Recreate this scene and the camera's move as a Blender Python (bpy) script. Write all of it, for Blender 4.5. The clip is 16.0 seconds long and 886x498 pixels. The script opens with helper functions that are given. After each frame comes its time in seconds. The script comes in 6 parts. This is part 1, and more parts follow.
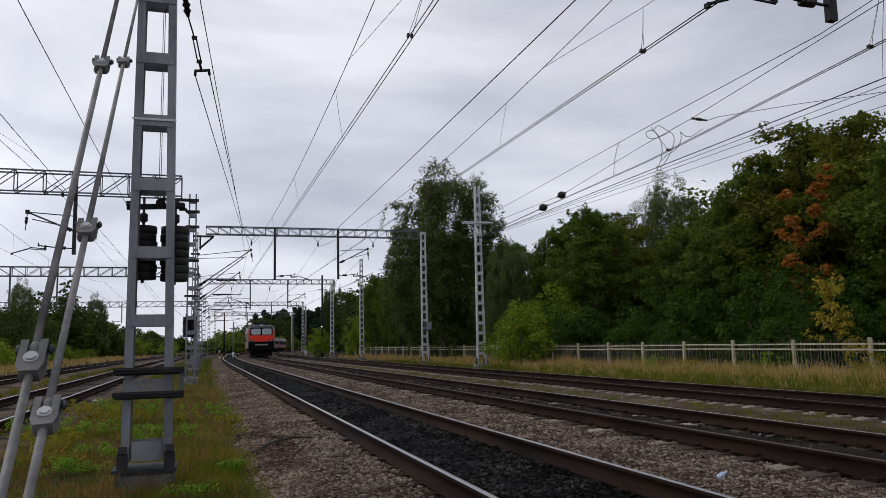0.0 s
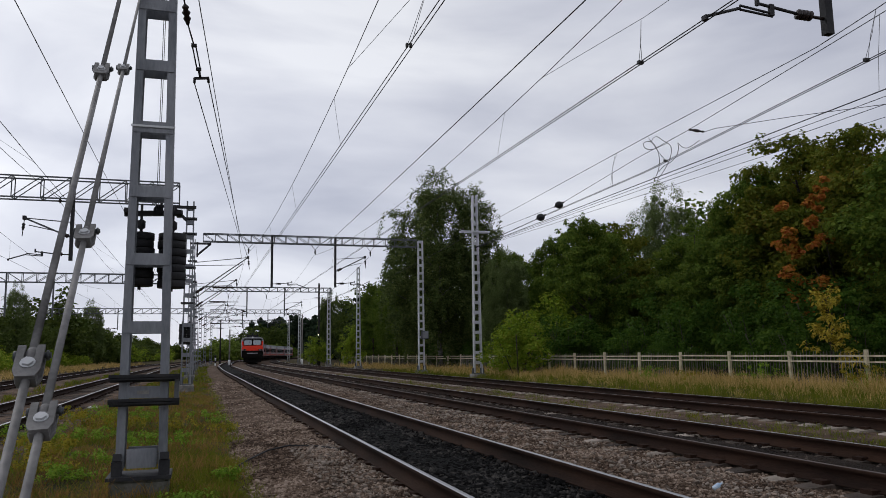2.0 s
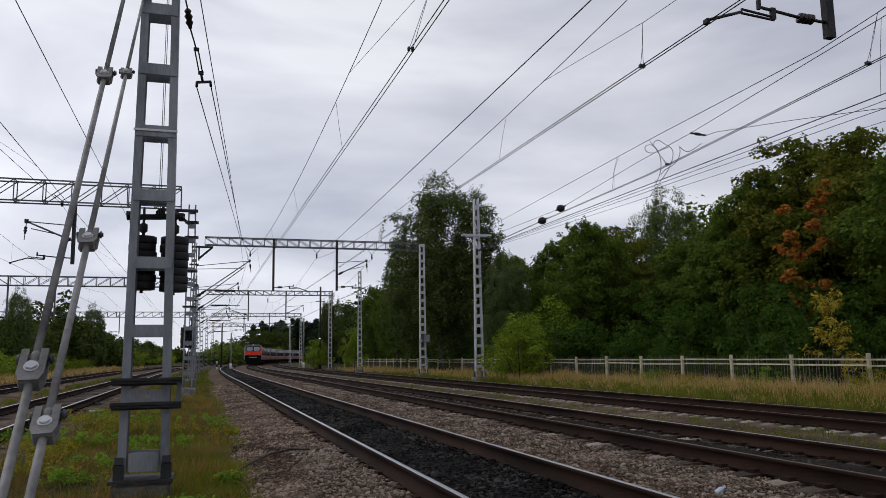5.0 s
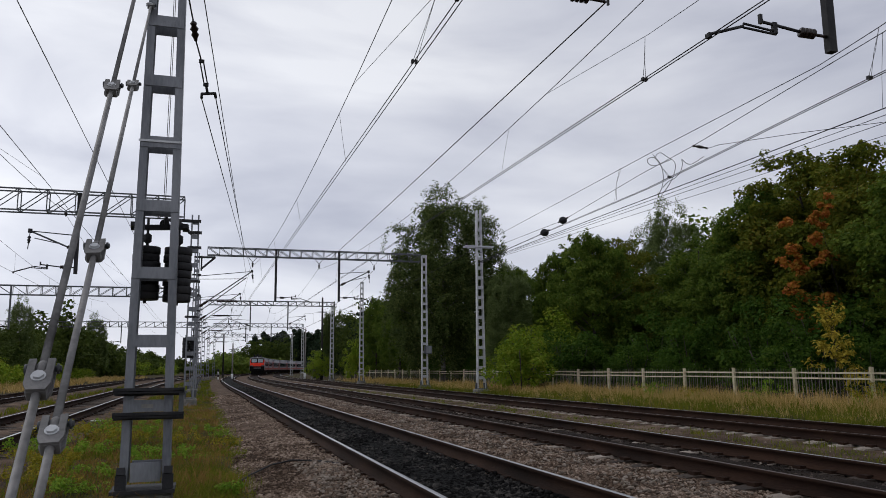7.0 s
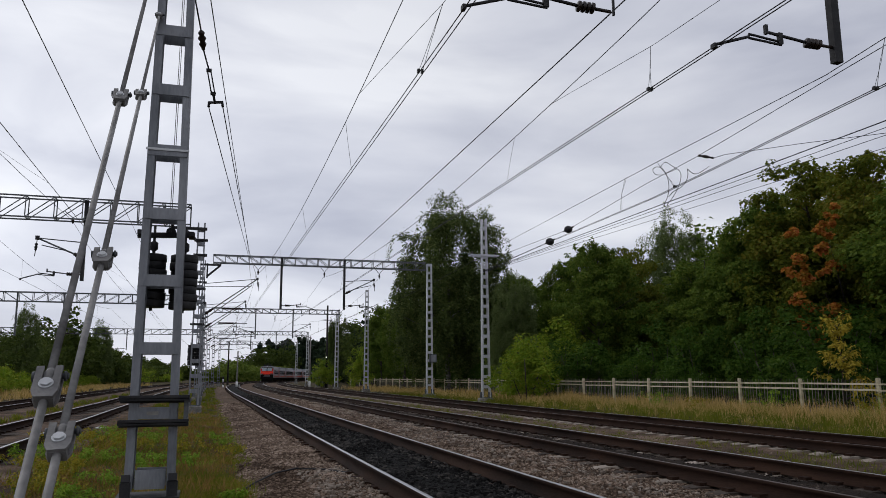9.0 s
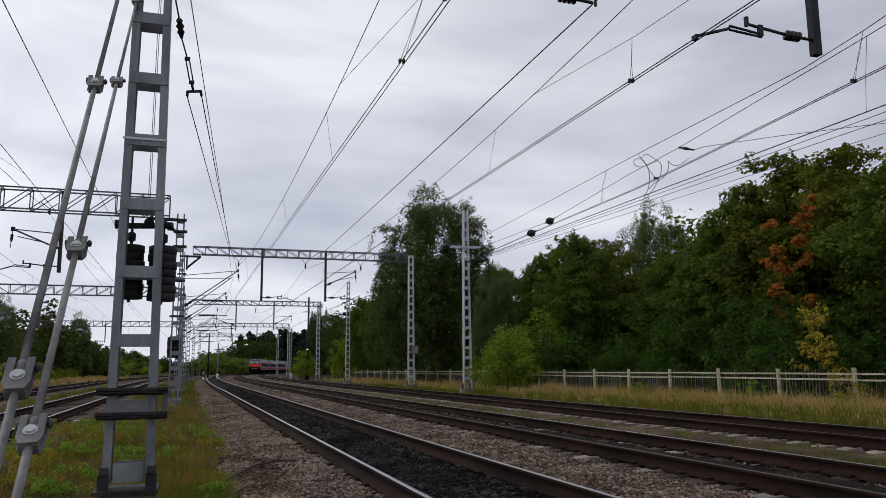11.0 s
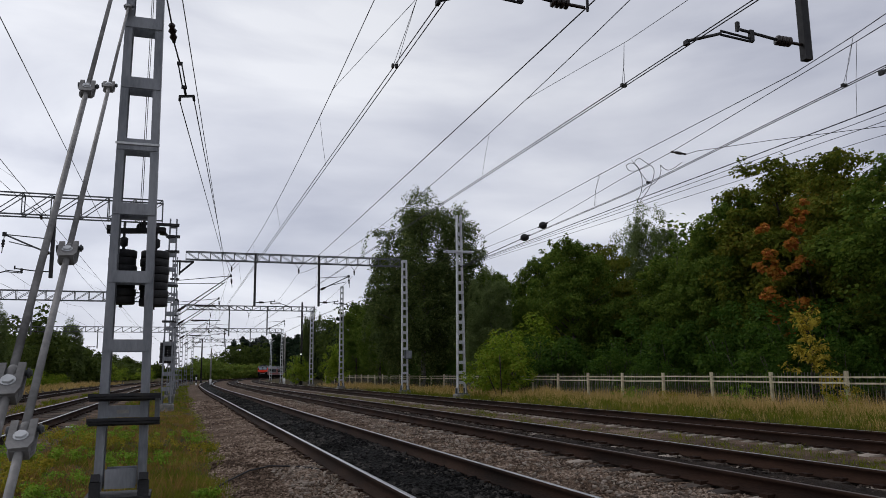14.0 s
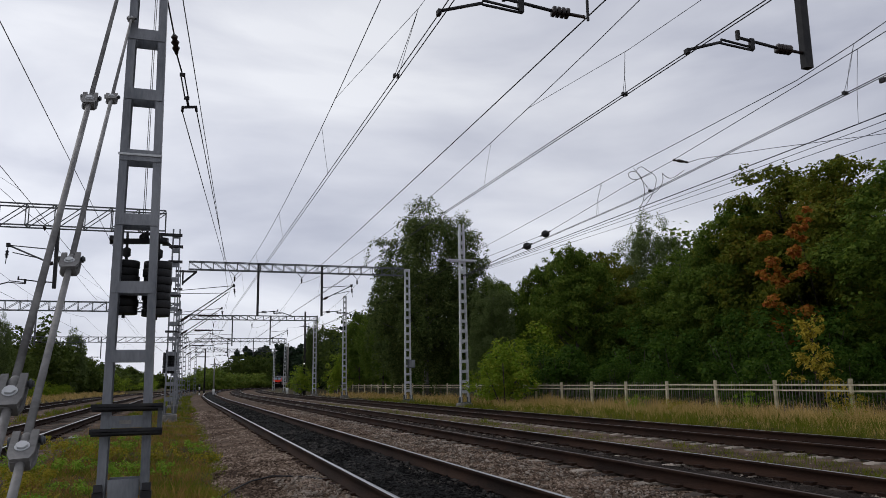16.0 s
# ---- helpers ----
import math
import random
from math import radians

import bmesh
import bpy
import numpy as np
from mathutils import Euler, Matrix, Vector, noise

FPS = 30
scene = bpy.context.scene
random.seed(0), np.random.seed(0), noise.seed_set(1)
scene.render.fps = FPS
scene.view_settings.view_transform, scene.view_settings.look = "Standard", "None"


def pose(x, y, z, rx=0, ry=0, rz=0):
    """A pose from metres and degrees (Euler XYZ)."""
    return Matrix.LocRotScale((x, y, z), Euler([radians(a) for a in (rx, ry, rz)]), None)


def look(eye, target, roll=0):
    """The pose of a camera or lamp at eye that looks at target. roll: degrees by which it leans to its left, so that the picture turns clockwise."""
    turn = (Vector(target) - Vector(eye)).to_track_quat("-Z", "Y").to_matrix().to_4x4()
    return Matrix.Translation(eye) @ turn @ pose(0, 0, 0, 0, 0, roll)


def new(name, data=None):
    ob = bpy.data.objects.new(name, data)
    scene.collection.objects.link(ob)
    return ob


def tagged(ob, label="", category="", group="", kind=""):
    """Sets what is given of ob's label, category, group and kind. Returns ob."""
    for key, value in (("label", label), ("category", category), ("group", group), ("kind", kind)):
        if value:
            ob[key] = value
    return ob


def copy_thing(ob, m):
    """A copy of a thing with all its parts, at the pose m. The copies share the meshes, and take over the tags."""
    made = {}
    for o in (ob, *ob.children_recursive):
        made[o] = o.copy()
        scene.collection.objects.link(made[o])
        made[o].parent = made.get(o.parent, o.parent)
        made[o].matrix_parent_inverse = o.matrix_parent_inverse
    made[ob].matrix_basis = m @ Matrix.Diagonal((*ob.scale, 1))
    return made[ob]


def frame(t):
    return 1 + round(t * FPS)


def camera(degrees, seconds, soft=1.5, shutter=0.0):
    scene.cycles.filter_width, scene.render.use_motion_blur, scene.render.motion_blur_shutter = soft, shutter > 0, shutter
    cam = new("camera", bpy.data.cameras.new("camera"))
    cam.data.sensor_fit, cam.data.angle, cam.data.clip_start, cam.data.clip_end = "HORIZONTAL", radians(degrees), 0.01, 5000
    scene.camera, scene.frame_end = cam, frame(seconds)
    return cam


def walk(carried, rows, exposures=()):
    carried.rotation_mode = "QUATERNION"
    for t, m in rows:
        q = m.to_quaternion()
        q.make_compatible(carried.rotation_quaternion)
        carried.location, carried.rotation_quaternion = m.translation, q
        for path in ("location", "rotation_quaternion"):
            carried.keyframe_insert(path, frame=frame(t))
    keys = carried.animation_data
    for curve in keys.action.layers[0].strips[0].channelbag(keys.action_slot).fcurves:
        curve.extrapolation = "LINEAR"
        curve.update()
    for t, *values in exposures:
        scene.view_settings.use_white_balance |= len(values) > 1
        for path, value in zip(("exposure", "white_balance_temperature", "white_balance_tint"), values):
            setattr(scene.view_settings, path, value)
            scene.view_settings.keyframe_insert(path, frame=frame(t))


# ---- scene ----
cam = camera(60.0, 16.0, soft=0.6)
PATH = [
    (0, (0.004, -0.005, 1.169), (0.598, 1.889, 1.414), -1.3),
    (0.5, (-0.002, -0.013, 1.171), (0.578, 1.883, 1.434), -1.2),
    (1, (-0.002, -0.03, 1.171), (0.583, 1.863, 1.44), -1.1),
    (1.5, (-0.004, -0.022, 1.169), (0.589, 1.869, 1.44), -1.0),
    (2, (0.001, -0.017, 1.167), (0.601, 1.871, 1.435), -0.9),
    (2.5, (0.006, -0.012, 1.166), (0.618, 1.874, 1.429), -0.8),
    (3, (0.005, -0.028, 1.167), (0.61, 1.86, 1.431), -0.8),
    (3.5, (-0.002, -0.021, 1.168), (0.594, 1.869, 1.436), -0.8),
    (4, (-0.003, -0.007, 1.167), (0.592, 1.883, 1.434), -0.9),
    (6.5, (-0.015, -0.038, 1.17), (0.581, 1.847, 1.472), -0.8),
    (7, (-0.018, -0.043, 1.169), (0.572, 1.843, 1.475), -0.6),
    (7.5, (-0.012, -0.053, 1.169), (0.59, 1.829, 1.478), -0.5),
    (8, (-0.017, -0.055, 1.169), (0.582, 1.827, 1.483), -0.5),
    (8.5, (-0.02, -0.049, 1.169), (0.574, 1.834, 1.488), -0.4),
    (9, (-0.021, -0.061, 1.171), (0.555, 1.826, 1.499), -0.3),
    (11.5, (-0.009, -0.024, 1.164), (0.622, 1.849, 1.468), -0.5),
    (12, (-0.011, -0.03, 1.162), (0.623, 1.841, 1.473), -0.5),
    (12.5, (-0.01, -0.029, 1.163), (0.63, 1.839, 1.479), -0.6),
    (13, (-0.004, -0.036, 1.162), (0.638, 1.831, 1.481), -0.6),
    (13.5, (-0.004, -0.031, 1.163), (0.634, 1.837, 1.482), -0.7),
    (14, (-0.006, -0.034, 1.164), (0.632, 1.835, 1.482), -0.7),
    (14.5, (-0.004, -0.025, 1.161), (0.636, 1.844, 1.479), -0.7),
    (15, (-0.001, -0.028, 1.162), (0.638, 1.839, 1.485), -0.8),
    (15.5, (0.002, -0.042, 1.16), (0.636, 1.826, 1.492), -0.8),
    (16, (0.002, -0.052, 1.165), (0.632, 1.816, 1.506), -0.9),
]
walk(cam, [(t, look(eye, target, roll)) for t, eye, target, roll in PATH])

# ---- light: a closed overcast sky ----
SUN_EL, SUN_ROT = 42.0, -40.0


def make_world():
    world = bpy.data.worlds.new("overcast_sky")
    scene.world = world
    world.use_nodes = True
    nt = world.node_tree
    nt.nodes.clear()
    out = nt.nodes.new("ShaderNodeOutputWorld")
    bg = nt.nodes.new("ShaderNodeBackground")
    sky = nt.nodes.new("ShaderNodeTexSky")
    sky.sky_type, sky.sun_disc = "NISHITA", False
    sky.sun_elevation, sky.sun_rotation = radians(SUN_EL), radians(SUN_ROT)
    co = nt.nodes.new("ShaderNodeTexCoord")
    mp = nt.nodes.new("ShaderNodeMapping")
    mp.inputs["Scale"].default_value = (1.0, 1.0, 3.4)
    mp.inputs["Location"].default_value = (0.35, 0.2, 0.1)
    mp.inputs["Rotation"].default_value = (0.0, 0.12, 0.0)
    n1 = nt.nodes.new("ShaderNodeTexNoise")
    n1.inputs["Scale"].default_value, n1.inputs["Detail"].default_value = 2.1, 7.0
    n1.inputs["Roughness"].default_value, n1.inputs["Distortion"].default_value = 0.48, 0.35
    ramp = nt.nodes.new("ShaderNodeValToRGB")
    e = ramp.color_ramp.elements
    e[0].position, e[0].color = 0.34, (4.55, 4.75, 5.7, 1)
    e[1].position, e[1].color = 0.66, (8.6, 8.75, 9.3, 1)
    mid = e.new(0.5)
    mid.color = (6.5, 6.68, 7.5, 1)
    mix = nt.nodes.new("ShaderNodeMix")
    mix.data_type = "RGBA"
    mix.inputs[0].default_value = 0.93
    bg.inputs["Strength"].default_value = 0.1
    nt.links.new(co.outputs["Generated"], mp.inputs["Vector"])
    nt.links.new(mp.outputs["Vector"], n1.inputs["Vector"])
    nt.links.new(n1.outputs["Fac"], ramp.inputs["Fac"])
    nt.links.new(sky.outputs["Color"], mix.inputs[6])
    nt.links.new(ramp.outputs["Color"], mix.inputs[7])
    # the cloud is thinner, and brighter, low down beyond the end of the line
    sep, lean, thin, mul = (nt.nodes.new(k) for k in ("ShaderNodeSeparateXYZ", "ShaderNodeMath", "ShaderNodeMapRange", "ShaderNodeVectorMath"))
    lean.operation, mul.operation = "MULTIPLY_ADD", "SCALE"
    lean.inputs[1].default_value = 0.5
    for k, q in enumerate((0.0, 0.55, 1.2, 0.96)):
        thin.inputs[k + 1].default_value = q
    nt.links.new(co.outputs["Generated"], sep.inputs[0])
    nt.links.new(sep.outputs["X"], lean.inputs[0])
    nt.links.new(sep.outputs["Z"], lean.inputs[2])
    nt.links.new(lean.outputs[0], thin.inputs["Value"])
    nt.links.new(mix.outputs[2], mul.inputs[0])
    nt.links.new(thin.outputs[0], mul.inputs["Scale"])
    nt.links.new(mul.outputs[0], bg.inputs["Color"])
    nt.links.new(bg.outputs["Background"], out.inputs["Surface"])


make_world()
sun = new("sun", bpy.data.lights.new("sun", "SUN"))
sun.data.energy, sun.data.angle, sun.data.color = 0.5, radians(25), (1.0, 0.97, 0.93)
sun.matrix_world = look((0, 0, 60), (0 + 30 * math.sin(radians(40)), -30 * math.cos(radians(40)), 60 - 30 * math.tan(radians(SUN_EL))))
scene.view_settings.exposure = 0.0

# ---- materials ----


def surf(name, cols, scale=3.0, fine=40.0, rough=0.85, metal=0.0, bump=0.3, island=0.0, objrand=0.0, stretch=(1, 1, 1), spec=0.3, depth=0.02):
    """A weathered surface: two scales of noise, ramp of colours, fine relief."""
    m = bpy.data.materials.new(name)
    m.use_nodes = True
    nt = m.node_tree
    b = nt.nodes["Principled BSDF"]
    co = nt.nodes.new("ShaderNodeTexCoord")
    mp = nt.nodes.new("ShaderNodeMapping")
    mp.inputs["Scale"].default_value = stretch
    n1, n2 = nt.nodes.new("ShaderNodeTexNoise"), nt.nodes.new("ShaderNodeTexNoise")
    n1.inputs["Scale"].default_value, n1.inputs["Detail"].default_value = scale, 5
    n2.inputs["Scale"].default_value, n2.inputs["Detail"].default_value = fine, 4
    nt.links.new(co.outputs["Object"], mp.inputs["Vector"])
    for n in (n1, n2):
        nt.links.new(mp.outputs["Vector"], n.inputs["Vector"])
    add = nt.nodes.new("ShaderNodeMath")
    add.operation = "MULTIPLY_ADD"
    add.inputs[1].default_value = 0.35
    sub = nt.nodes.new("ShaderNodeMath")
    sub.operation = "SUBTRACT"
    sub.inputs[1].default_value = 0.175
    nt.links.new(n2.outputs["Fac"], add.inputs[0])
    nt.links.new(n1.outputs["Fac"], sub.inputs[0])
    nt.links.new(sub.outputs[0], add.inputs[2])
    fac = add.outputs[0]
    if island or objrand:
        src = nt.nodes.new("ShaderNodeNewGeometry").outputs["Random Per Island"] if island else nt.nodes.new("ShaderNodeObjectInfo").outputs["Random"]
        r = nt.nodes.new("ShaderNodeMath")
        r.operation = "MULTIPLY_ADD"
        r.inputs[1].default_value = island or objrand
        nt.links.new(src, r.inputs[0])
        s2 = nt.nodes.new("ShaderNodeMath")
        s2.operation = "SUBTRACT"
        s2.inputs[1].default_value = (island or objrand) / 2
        nt.links.new(fac, s2.inputs[0])
        nt.links.new(s2.outputs[0], r.inputs[2])
        fac = r.outputs[0]
    ramp = nt.nodes.new("ShaderNodeValToRGB")
    e = ramp.color_ramp.elements
    lo, hi = 0.28, 0.72
    e[0].position, e[0].color = lo, (*cols[0], 1)
    e[1].position, e[1].color = hi, (*cols[-1], 1)
    for i, c in enumerate(cols[1:-1]):
        e.new(lo + (hi - lo) * (i + 1) / (len(cols) - 1)).color = (*c, 1)
    nt.links.new(fac, ramp.inputs["Fac"])
    nt.links.new(ramp.outputs["Color"], b.inputs["Base Color"])
    b.inputs["Roughness"].default_value, b.inputs["Metallic"].default_value = rough, metal
    b.inputs["Specular IOR Level"].default_value = spec
    if bump:
        bp = nt.nodes.new("ShaderNodeBump")
        bp.inputs["Strength"].default_value, bp.inputs["Distance"].default_value = bump, depth
        nt.links.new(n2.outputs["Fac"], bp.inputs["Height"])
        nt.links.new(bp.outputs["Normal"], b.inputs["Normal"])
    return m


def leaf(name, cols, glow=0.3, patch=0.35, patch_scale=0.5):
    """Foliage: each leaf its own shade, patches of shade through the crown, some light through the blade."""
    m = bpy.data.materials.new(name)
    m.use_nodes = True
    nt = m.node_tree
    b = nt.nodes["Principled BSDF"]
    geo = nt.nodes.new("ShaderNodeNewGeometry")
    co = nt.nodes.new("ShaderNodeTexCoord")
    n1 = nt.nodes.new("ShaderNodeTexNoise")
    n1.inputs["Scale"].default_value, n1.inputs["Detail"].default_value = patch_scale, 3
    nt.links.new(co.outputs["Object"], n1.inputs["Vector"])
    mixf = nt.nodes.new("ShaderNodeMix")
    mixf.inputs[0].default_value = 1 - patch
    nt.links.new(n1.outputs["Fac"], mixf.inputs[2])
    nt.links.new(geo.outputs["Random Per Island"], mixf.inputs[3])
    ramp = nt.nodes.new("ShaderNodeValToRGB")
    e = ramp.color_ramp.elements
    e[0].position, e[0].color = 0.1, (*cols[0], 1)
    e[1].position, e[1].color = 0.9, (*cols[-1], 1)
    for i, c in enumerate(cols[1:-1]):
        e.new(0.1 + 0.8 * (i + 1) / (len(cols) - 1)).color = (*c, 1)
    nt.links.new(mixf.outputs[0], ramp.inputs["Fac"])
    nt.links.new(ramp.outputs["Color"], b.inputs["Base Color"])
    b.inputs["Roughness"].default_value = 0.75
    b.inputs["Specular IOR Level"].default_value = 0.1
    tr = nt.nodes.new("ShaderNodeBsdfTranslucent")
    nt.links.new(ramp.outputs["Color"], tr.inputs["Color"])
    ms = nt.nodes.new("ShaderNodeMixShader")
    ms.inputs[0].default_value = glow
    nt.links.new(b.outputs[0], ms.inputs[1])
    nt.links.new(tr.outputs[0], ms.inputs[2])
    nt.links.new(ms.outputs[0], nt.nodes["Material Output"].inputs["Surface"])
    return m


M = {}
M["galv"] = surf("galvanised_steel", [(0.1118, 0.1204, 0.1333), (0.1806, 0.1892, 0.2064), (0.2408, 0.2494, 0.2666)], 2.2, 24, 0.55, 0.4, 0.16, stretch=(1.6, 1.6, 0.45))
M["guy_steel"] = surf("weathered_guy_steel", [(0.085, 0.082, 0.08), (0.14, 0.137, 0.135), (0.21, 0.205, 0.20)], 5, 40, 0.6, 0.25, 0.2)
# paler than galv; used on the fence-side masts, cross arm, bolts and weld strap
M["galv_far"] = surf("pale_steel", [(0.30, 0.31, 0.32), (0.46, 0.47, 0.48), (0.55, 0.56, 0.57)], 1.2, 15, 0.55, 0.3, 0.1)
M["galv_dark"] = surf("dark_weathered_steel", [(0.05, 0.055, 0.06), (0.09, 0.095, 0.10), (0.13, 0.135, 0.14)], 3, 30, 0.55, 0.4, 0.15)
M["black_iron"] = surf("black_cast_iron", [(0.012, 0.012, 0.014), (0.022, 0.022, 0.024), (0.035, 0.033, 0.032)], 4, 40, 0.7, 0.1, 0.3)
M["wire"] = surf("dull_copper_wire", [(0.016, 0.016, 0.018), (0.03, 0.03, 0.032)], 4, 30, 0.6, 0.3, 0)
M["wire_pale"] = surf("dull_aluminium_wire", [(0.10, 0.10, 0.11), (0.16, 0.16, 0.17)], 4, 30, 0.5, 0.5, 0)
M["rust"] = surf("dark_rusty_rail_steel", [(0.0101, 0.0059, 0.0043), (0.0222, 0.0117, 0.0079), (0.0403, 0.0209, 0.013)], 3, 60, 0.85, 0.0, 0.3, stretch=(1, 0.2, 1), spec=0.1)
M["polish"] = surf("polished_rail_head", [(0.39, 0.39, 0.4056), (0.4992, 0.4992, 0.5148)], 2, 50, 0.34, 1.0, 0.02, stretch=(1, 0.05, 1))
# browner, rougher rail top for the left rails of tracks two, three and five
M["dull_head"] = surf("dull_brown_rail_head", [(0.05, 0.036, 0.03), (0.10, 0.075, 0.062)], 2, 50, 0.55, 0.3, 0.05, stretch=(1, 0.1, 1))
M["concrete"] = surf("weathered_concrete", [(0.10, 0.095, 0.085), (0.19, 0.18, 0.165), (0.27, 0.26, 0.24)], 4, 50, 0.9, 0, 0.4)
M["mossy_concrete"] = surf("mossy_grey_concrete", [(0.03, 0.035, 0.018), (0.075, 0.075, 0.058), (0.12, 0.115, 0.10), (0.18, 0.175, 0.16)], 3.5, 30, 0.95, 0, 0.7, spec=0.1)
M["sleeper"] = surf("dusty_concrete_sleeper", [(0.13, 0.105, 0.085), (0.23, 0.195, 0.16), (0.34, 0.29, 0.245)], 3, 40, 0.92, 0, 0.4, objrand=0.3)
M["sleeper_dark"] = surf("rust_dusted_sleeper", [(0.022, 0.015, 0.011), (0.045, 0.033, 0.025), (0.085, 0.066, 0.052)], 3, 40, 0.92, 0, 0.4, objrand=0.3)
M["sleeper_oil"] = surf("oil_soaked_sleeper", [(0.010, 0.009, 0.009), (0.022, 0.02, 0.019), (0.05, 0.045, 0.04)], 3, 40, 0.7, 0, 0.4, objrand=0.35)
M["ballast"] = surf("brown_grey_ballast", [(0.0394, 0.0263, 0.0179), (0.0719, 0.0483, 0.0338), (0.1218, 0.084, 0.0592), (0.174, 0.1229, 0.0893)], 1.1, 26, 0.95, 0, 1.0, depth=0.05, spec=0.1)
M["ballast_oil"] = surf("oil_blackened_ballast", [(0.0035, 0.0035, 0.0035), (0.006, 0.006, 0.0058), (0.012, 0.0115, 0.011)], 1.4, 26, 0.9, 0, 1.0, depth=0.05, spec=0.08)
M["ballast_dust"] = surf("brake_dusted_ballast", [(0.008, 0.006, 0.005), (0.018, 0.013, 0.010), (0.036, 0.027, 0.021)], 1.2, 26, 0.95, 0, 1.0, depth=0.05, spec=0.1)
M["stone_dust"] = surf("brake_dusted_granite", [(0.007, 0.005, 0.004), (0.018, 0.013, 0.010), (0.038, 0.029, 0.023), (0.10, 0.08, 0.068)], 1.0, 30, 0.95, 0, 0.3, island=0.45, spec=0.1)
M["stone"] = surf("crushed_granite", [(0.0418, 0.0273, 0.0188), (0.0835, 0.0567, 0.0404), (0.1334, 0.0924, 0.0667), (0.1914, 0.1407, 0.1062), (0.3132, 0.2436, 0.1927)], 1.3, 30, 0.95, 0, 0.3, island=0.48, spec=0.1)
M["stone_pale"] = surf("pale_granite", [(0.108, 0.082, 0.0648), (0.198, 0.164, 0.1332), (0.306, 0.2583, 0.216)], 0.9, 30, 0.92, 0, 0.3, island=0.5, spec=0.15)
M["stone_oil"] = surf("oily_granite", [(0.003, 0.003, 0.003), (0.006, 0.0058, 0.0056), (0.013, 0.0125, 0.012), (0.06, 0.055, 0.05)], 0.9, 30, 0.9, 0, 0.3, island=0.42, spec=0.08)
M["soil"] = surf("grassy_soil", [(0.020, 0.022, 0.008), (0.040, 0.038, 0.014), (0.070, 0.050, 0.024), (0.048, 0.046, 0.015)], 0.7, 9, 0.95, 0, 0.8, depth=0.08, spec=0.1)
M["grass"] = leaf("short_grass", [(0.0481, 0.0706, 0.0065), (0.0963, 0.1261, 0.0108), (0.177, 0.1828, 0.0194), (0.3398, 0.2395, 0.054)], 0.35, 0.75, 0.7)
M["straw"] = leaf("dry_tall_grass", [(0.1573, 0.1366, 0.0242), (0.3509, 0.2554, 0.0715), (0.5808, 0.4039, 0.165), (0.7018, 0.499, 0.264)], 0.38, 0.5, 0.3)
M["dry_short"] = leaf("withered_short_grass", [(0.0605, 0.0462, 0.0119), (0.1694, 0.099, 0.0297), (0.2904, 0.176, 0.0544), (0.484, 0.319, 0.1287)], 0.35, 0.7, 0.7)
M["weed"] = leaf("fresh_weed_leaves", [(0.0992, 0.1924, 0.0146), (0.1701, 0.295, 0.0267), (0.2693, 0.3591, 0.0425)], 0.35, 0.3, 2)
M["weed_yellow"] = leaf("yellowing_weed_leaves", [(0.132, 0.154, 0.0132), (0.275, 0.231, 0.022), (0.352, 0.264, 0.033)], 0.35, 0.3, 2)
M["bark"] = surf("grey_brown_bark", [(0.025, 0.020, 0.016), (0.06, 0.05, 0.042), (0.10, 0.085, 0.07)], 3, 30, 0.95, 0, 0.8, stretch=(1, 1, 0.25))
M["birch_bark"] = surf("grey_birch_bark", [(0.04, 0.035, 0.03), (0.12, 0.115, 0.105), (0.22, 0.21, 0.20)], 4, 20, 0.9, 0, 0.3, stretch=(0.5, 0.5, 2.5))
M["maple"] = leaf("maple_leaves", [(0.0353, 0.0707, 0.0094), (0.075, 0.1248, 0.0167), (0.1227, 0.1748, 0.0249), (0.1976, 0.2237, 0.0333)], 0.45, 0.5, 0.45)
M["maple_bronze"] = leaf("bronzing_maple_leaves", [(0.0472, 0.0736, 0.0091), (0.0921, 0.1211, 0.0137), (0.1476, 0.1544, 0.0182), (0.2245, 0.1366, 0.0205)], 0.45, 0.6, 0.45)
M["maple_orange"] = leaf("orange_maple_leaves", [(0.0968, 0.101, 0.0096), (0.2904, 0.1426, 0.024), (0.4453, 0.202, 0.032), (0.4259, 0.1188, 0.04), (0.3485, 0.2376, 0.024)], 0.4, 0.5, 0.8)
M["maple_yellow"] = leaf("yellow_sapling_leaves", [(0.22, 0.19, 0.02), (0.42, 0.33, 0.04), (0.52, 0.40, 0.06)], 0.3, 0.3, 1.0)
M["birch"] = leaf("birch_leaves", [(0.0341, 0.0547, 0.0145), (0.0647, 0.0949, 0.0261), (0.1107, 0.1459, 0.043), (0.1958, 0.219, 0.069)], 0.45, 0.4, 0.4)
M["birch_pale"] = leaf("pale_birch_leaves", [(0.0776, 0.1139, 0.0363), (0.1242, 0.1656, 0.057), (0.1863, 0.2277, 0.0828)], 0.5, 0.3, 0.4)
M["bush"] = leaf("bright_bush_leaves", [(0.085, 0.15, 0.012), (0.155, 0.24, 0.018), (0.23, 0.30, 0.028), (0.33, 0.28, 0.04)], 0.45, 0.45, 0.6)
M["shrub"] = leaf("dark_shrub_leaves", [(0.0203, 0.0515, 0.0062), (0.0484, 0.0998, 0.0117), (0.117, 0.1716, 0.0234)], 0.45, 0.6, 0.45)
M["far_leaf"] = leaf("distant_woodland", [(0.034, 0.0532, 0.0108), (0.062, 0.0893, 0.0162), (0.1, 0.1216, 0.0234)], 0.35, 0.5, 0.15)
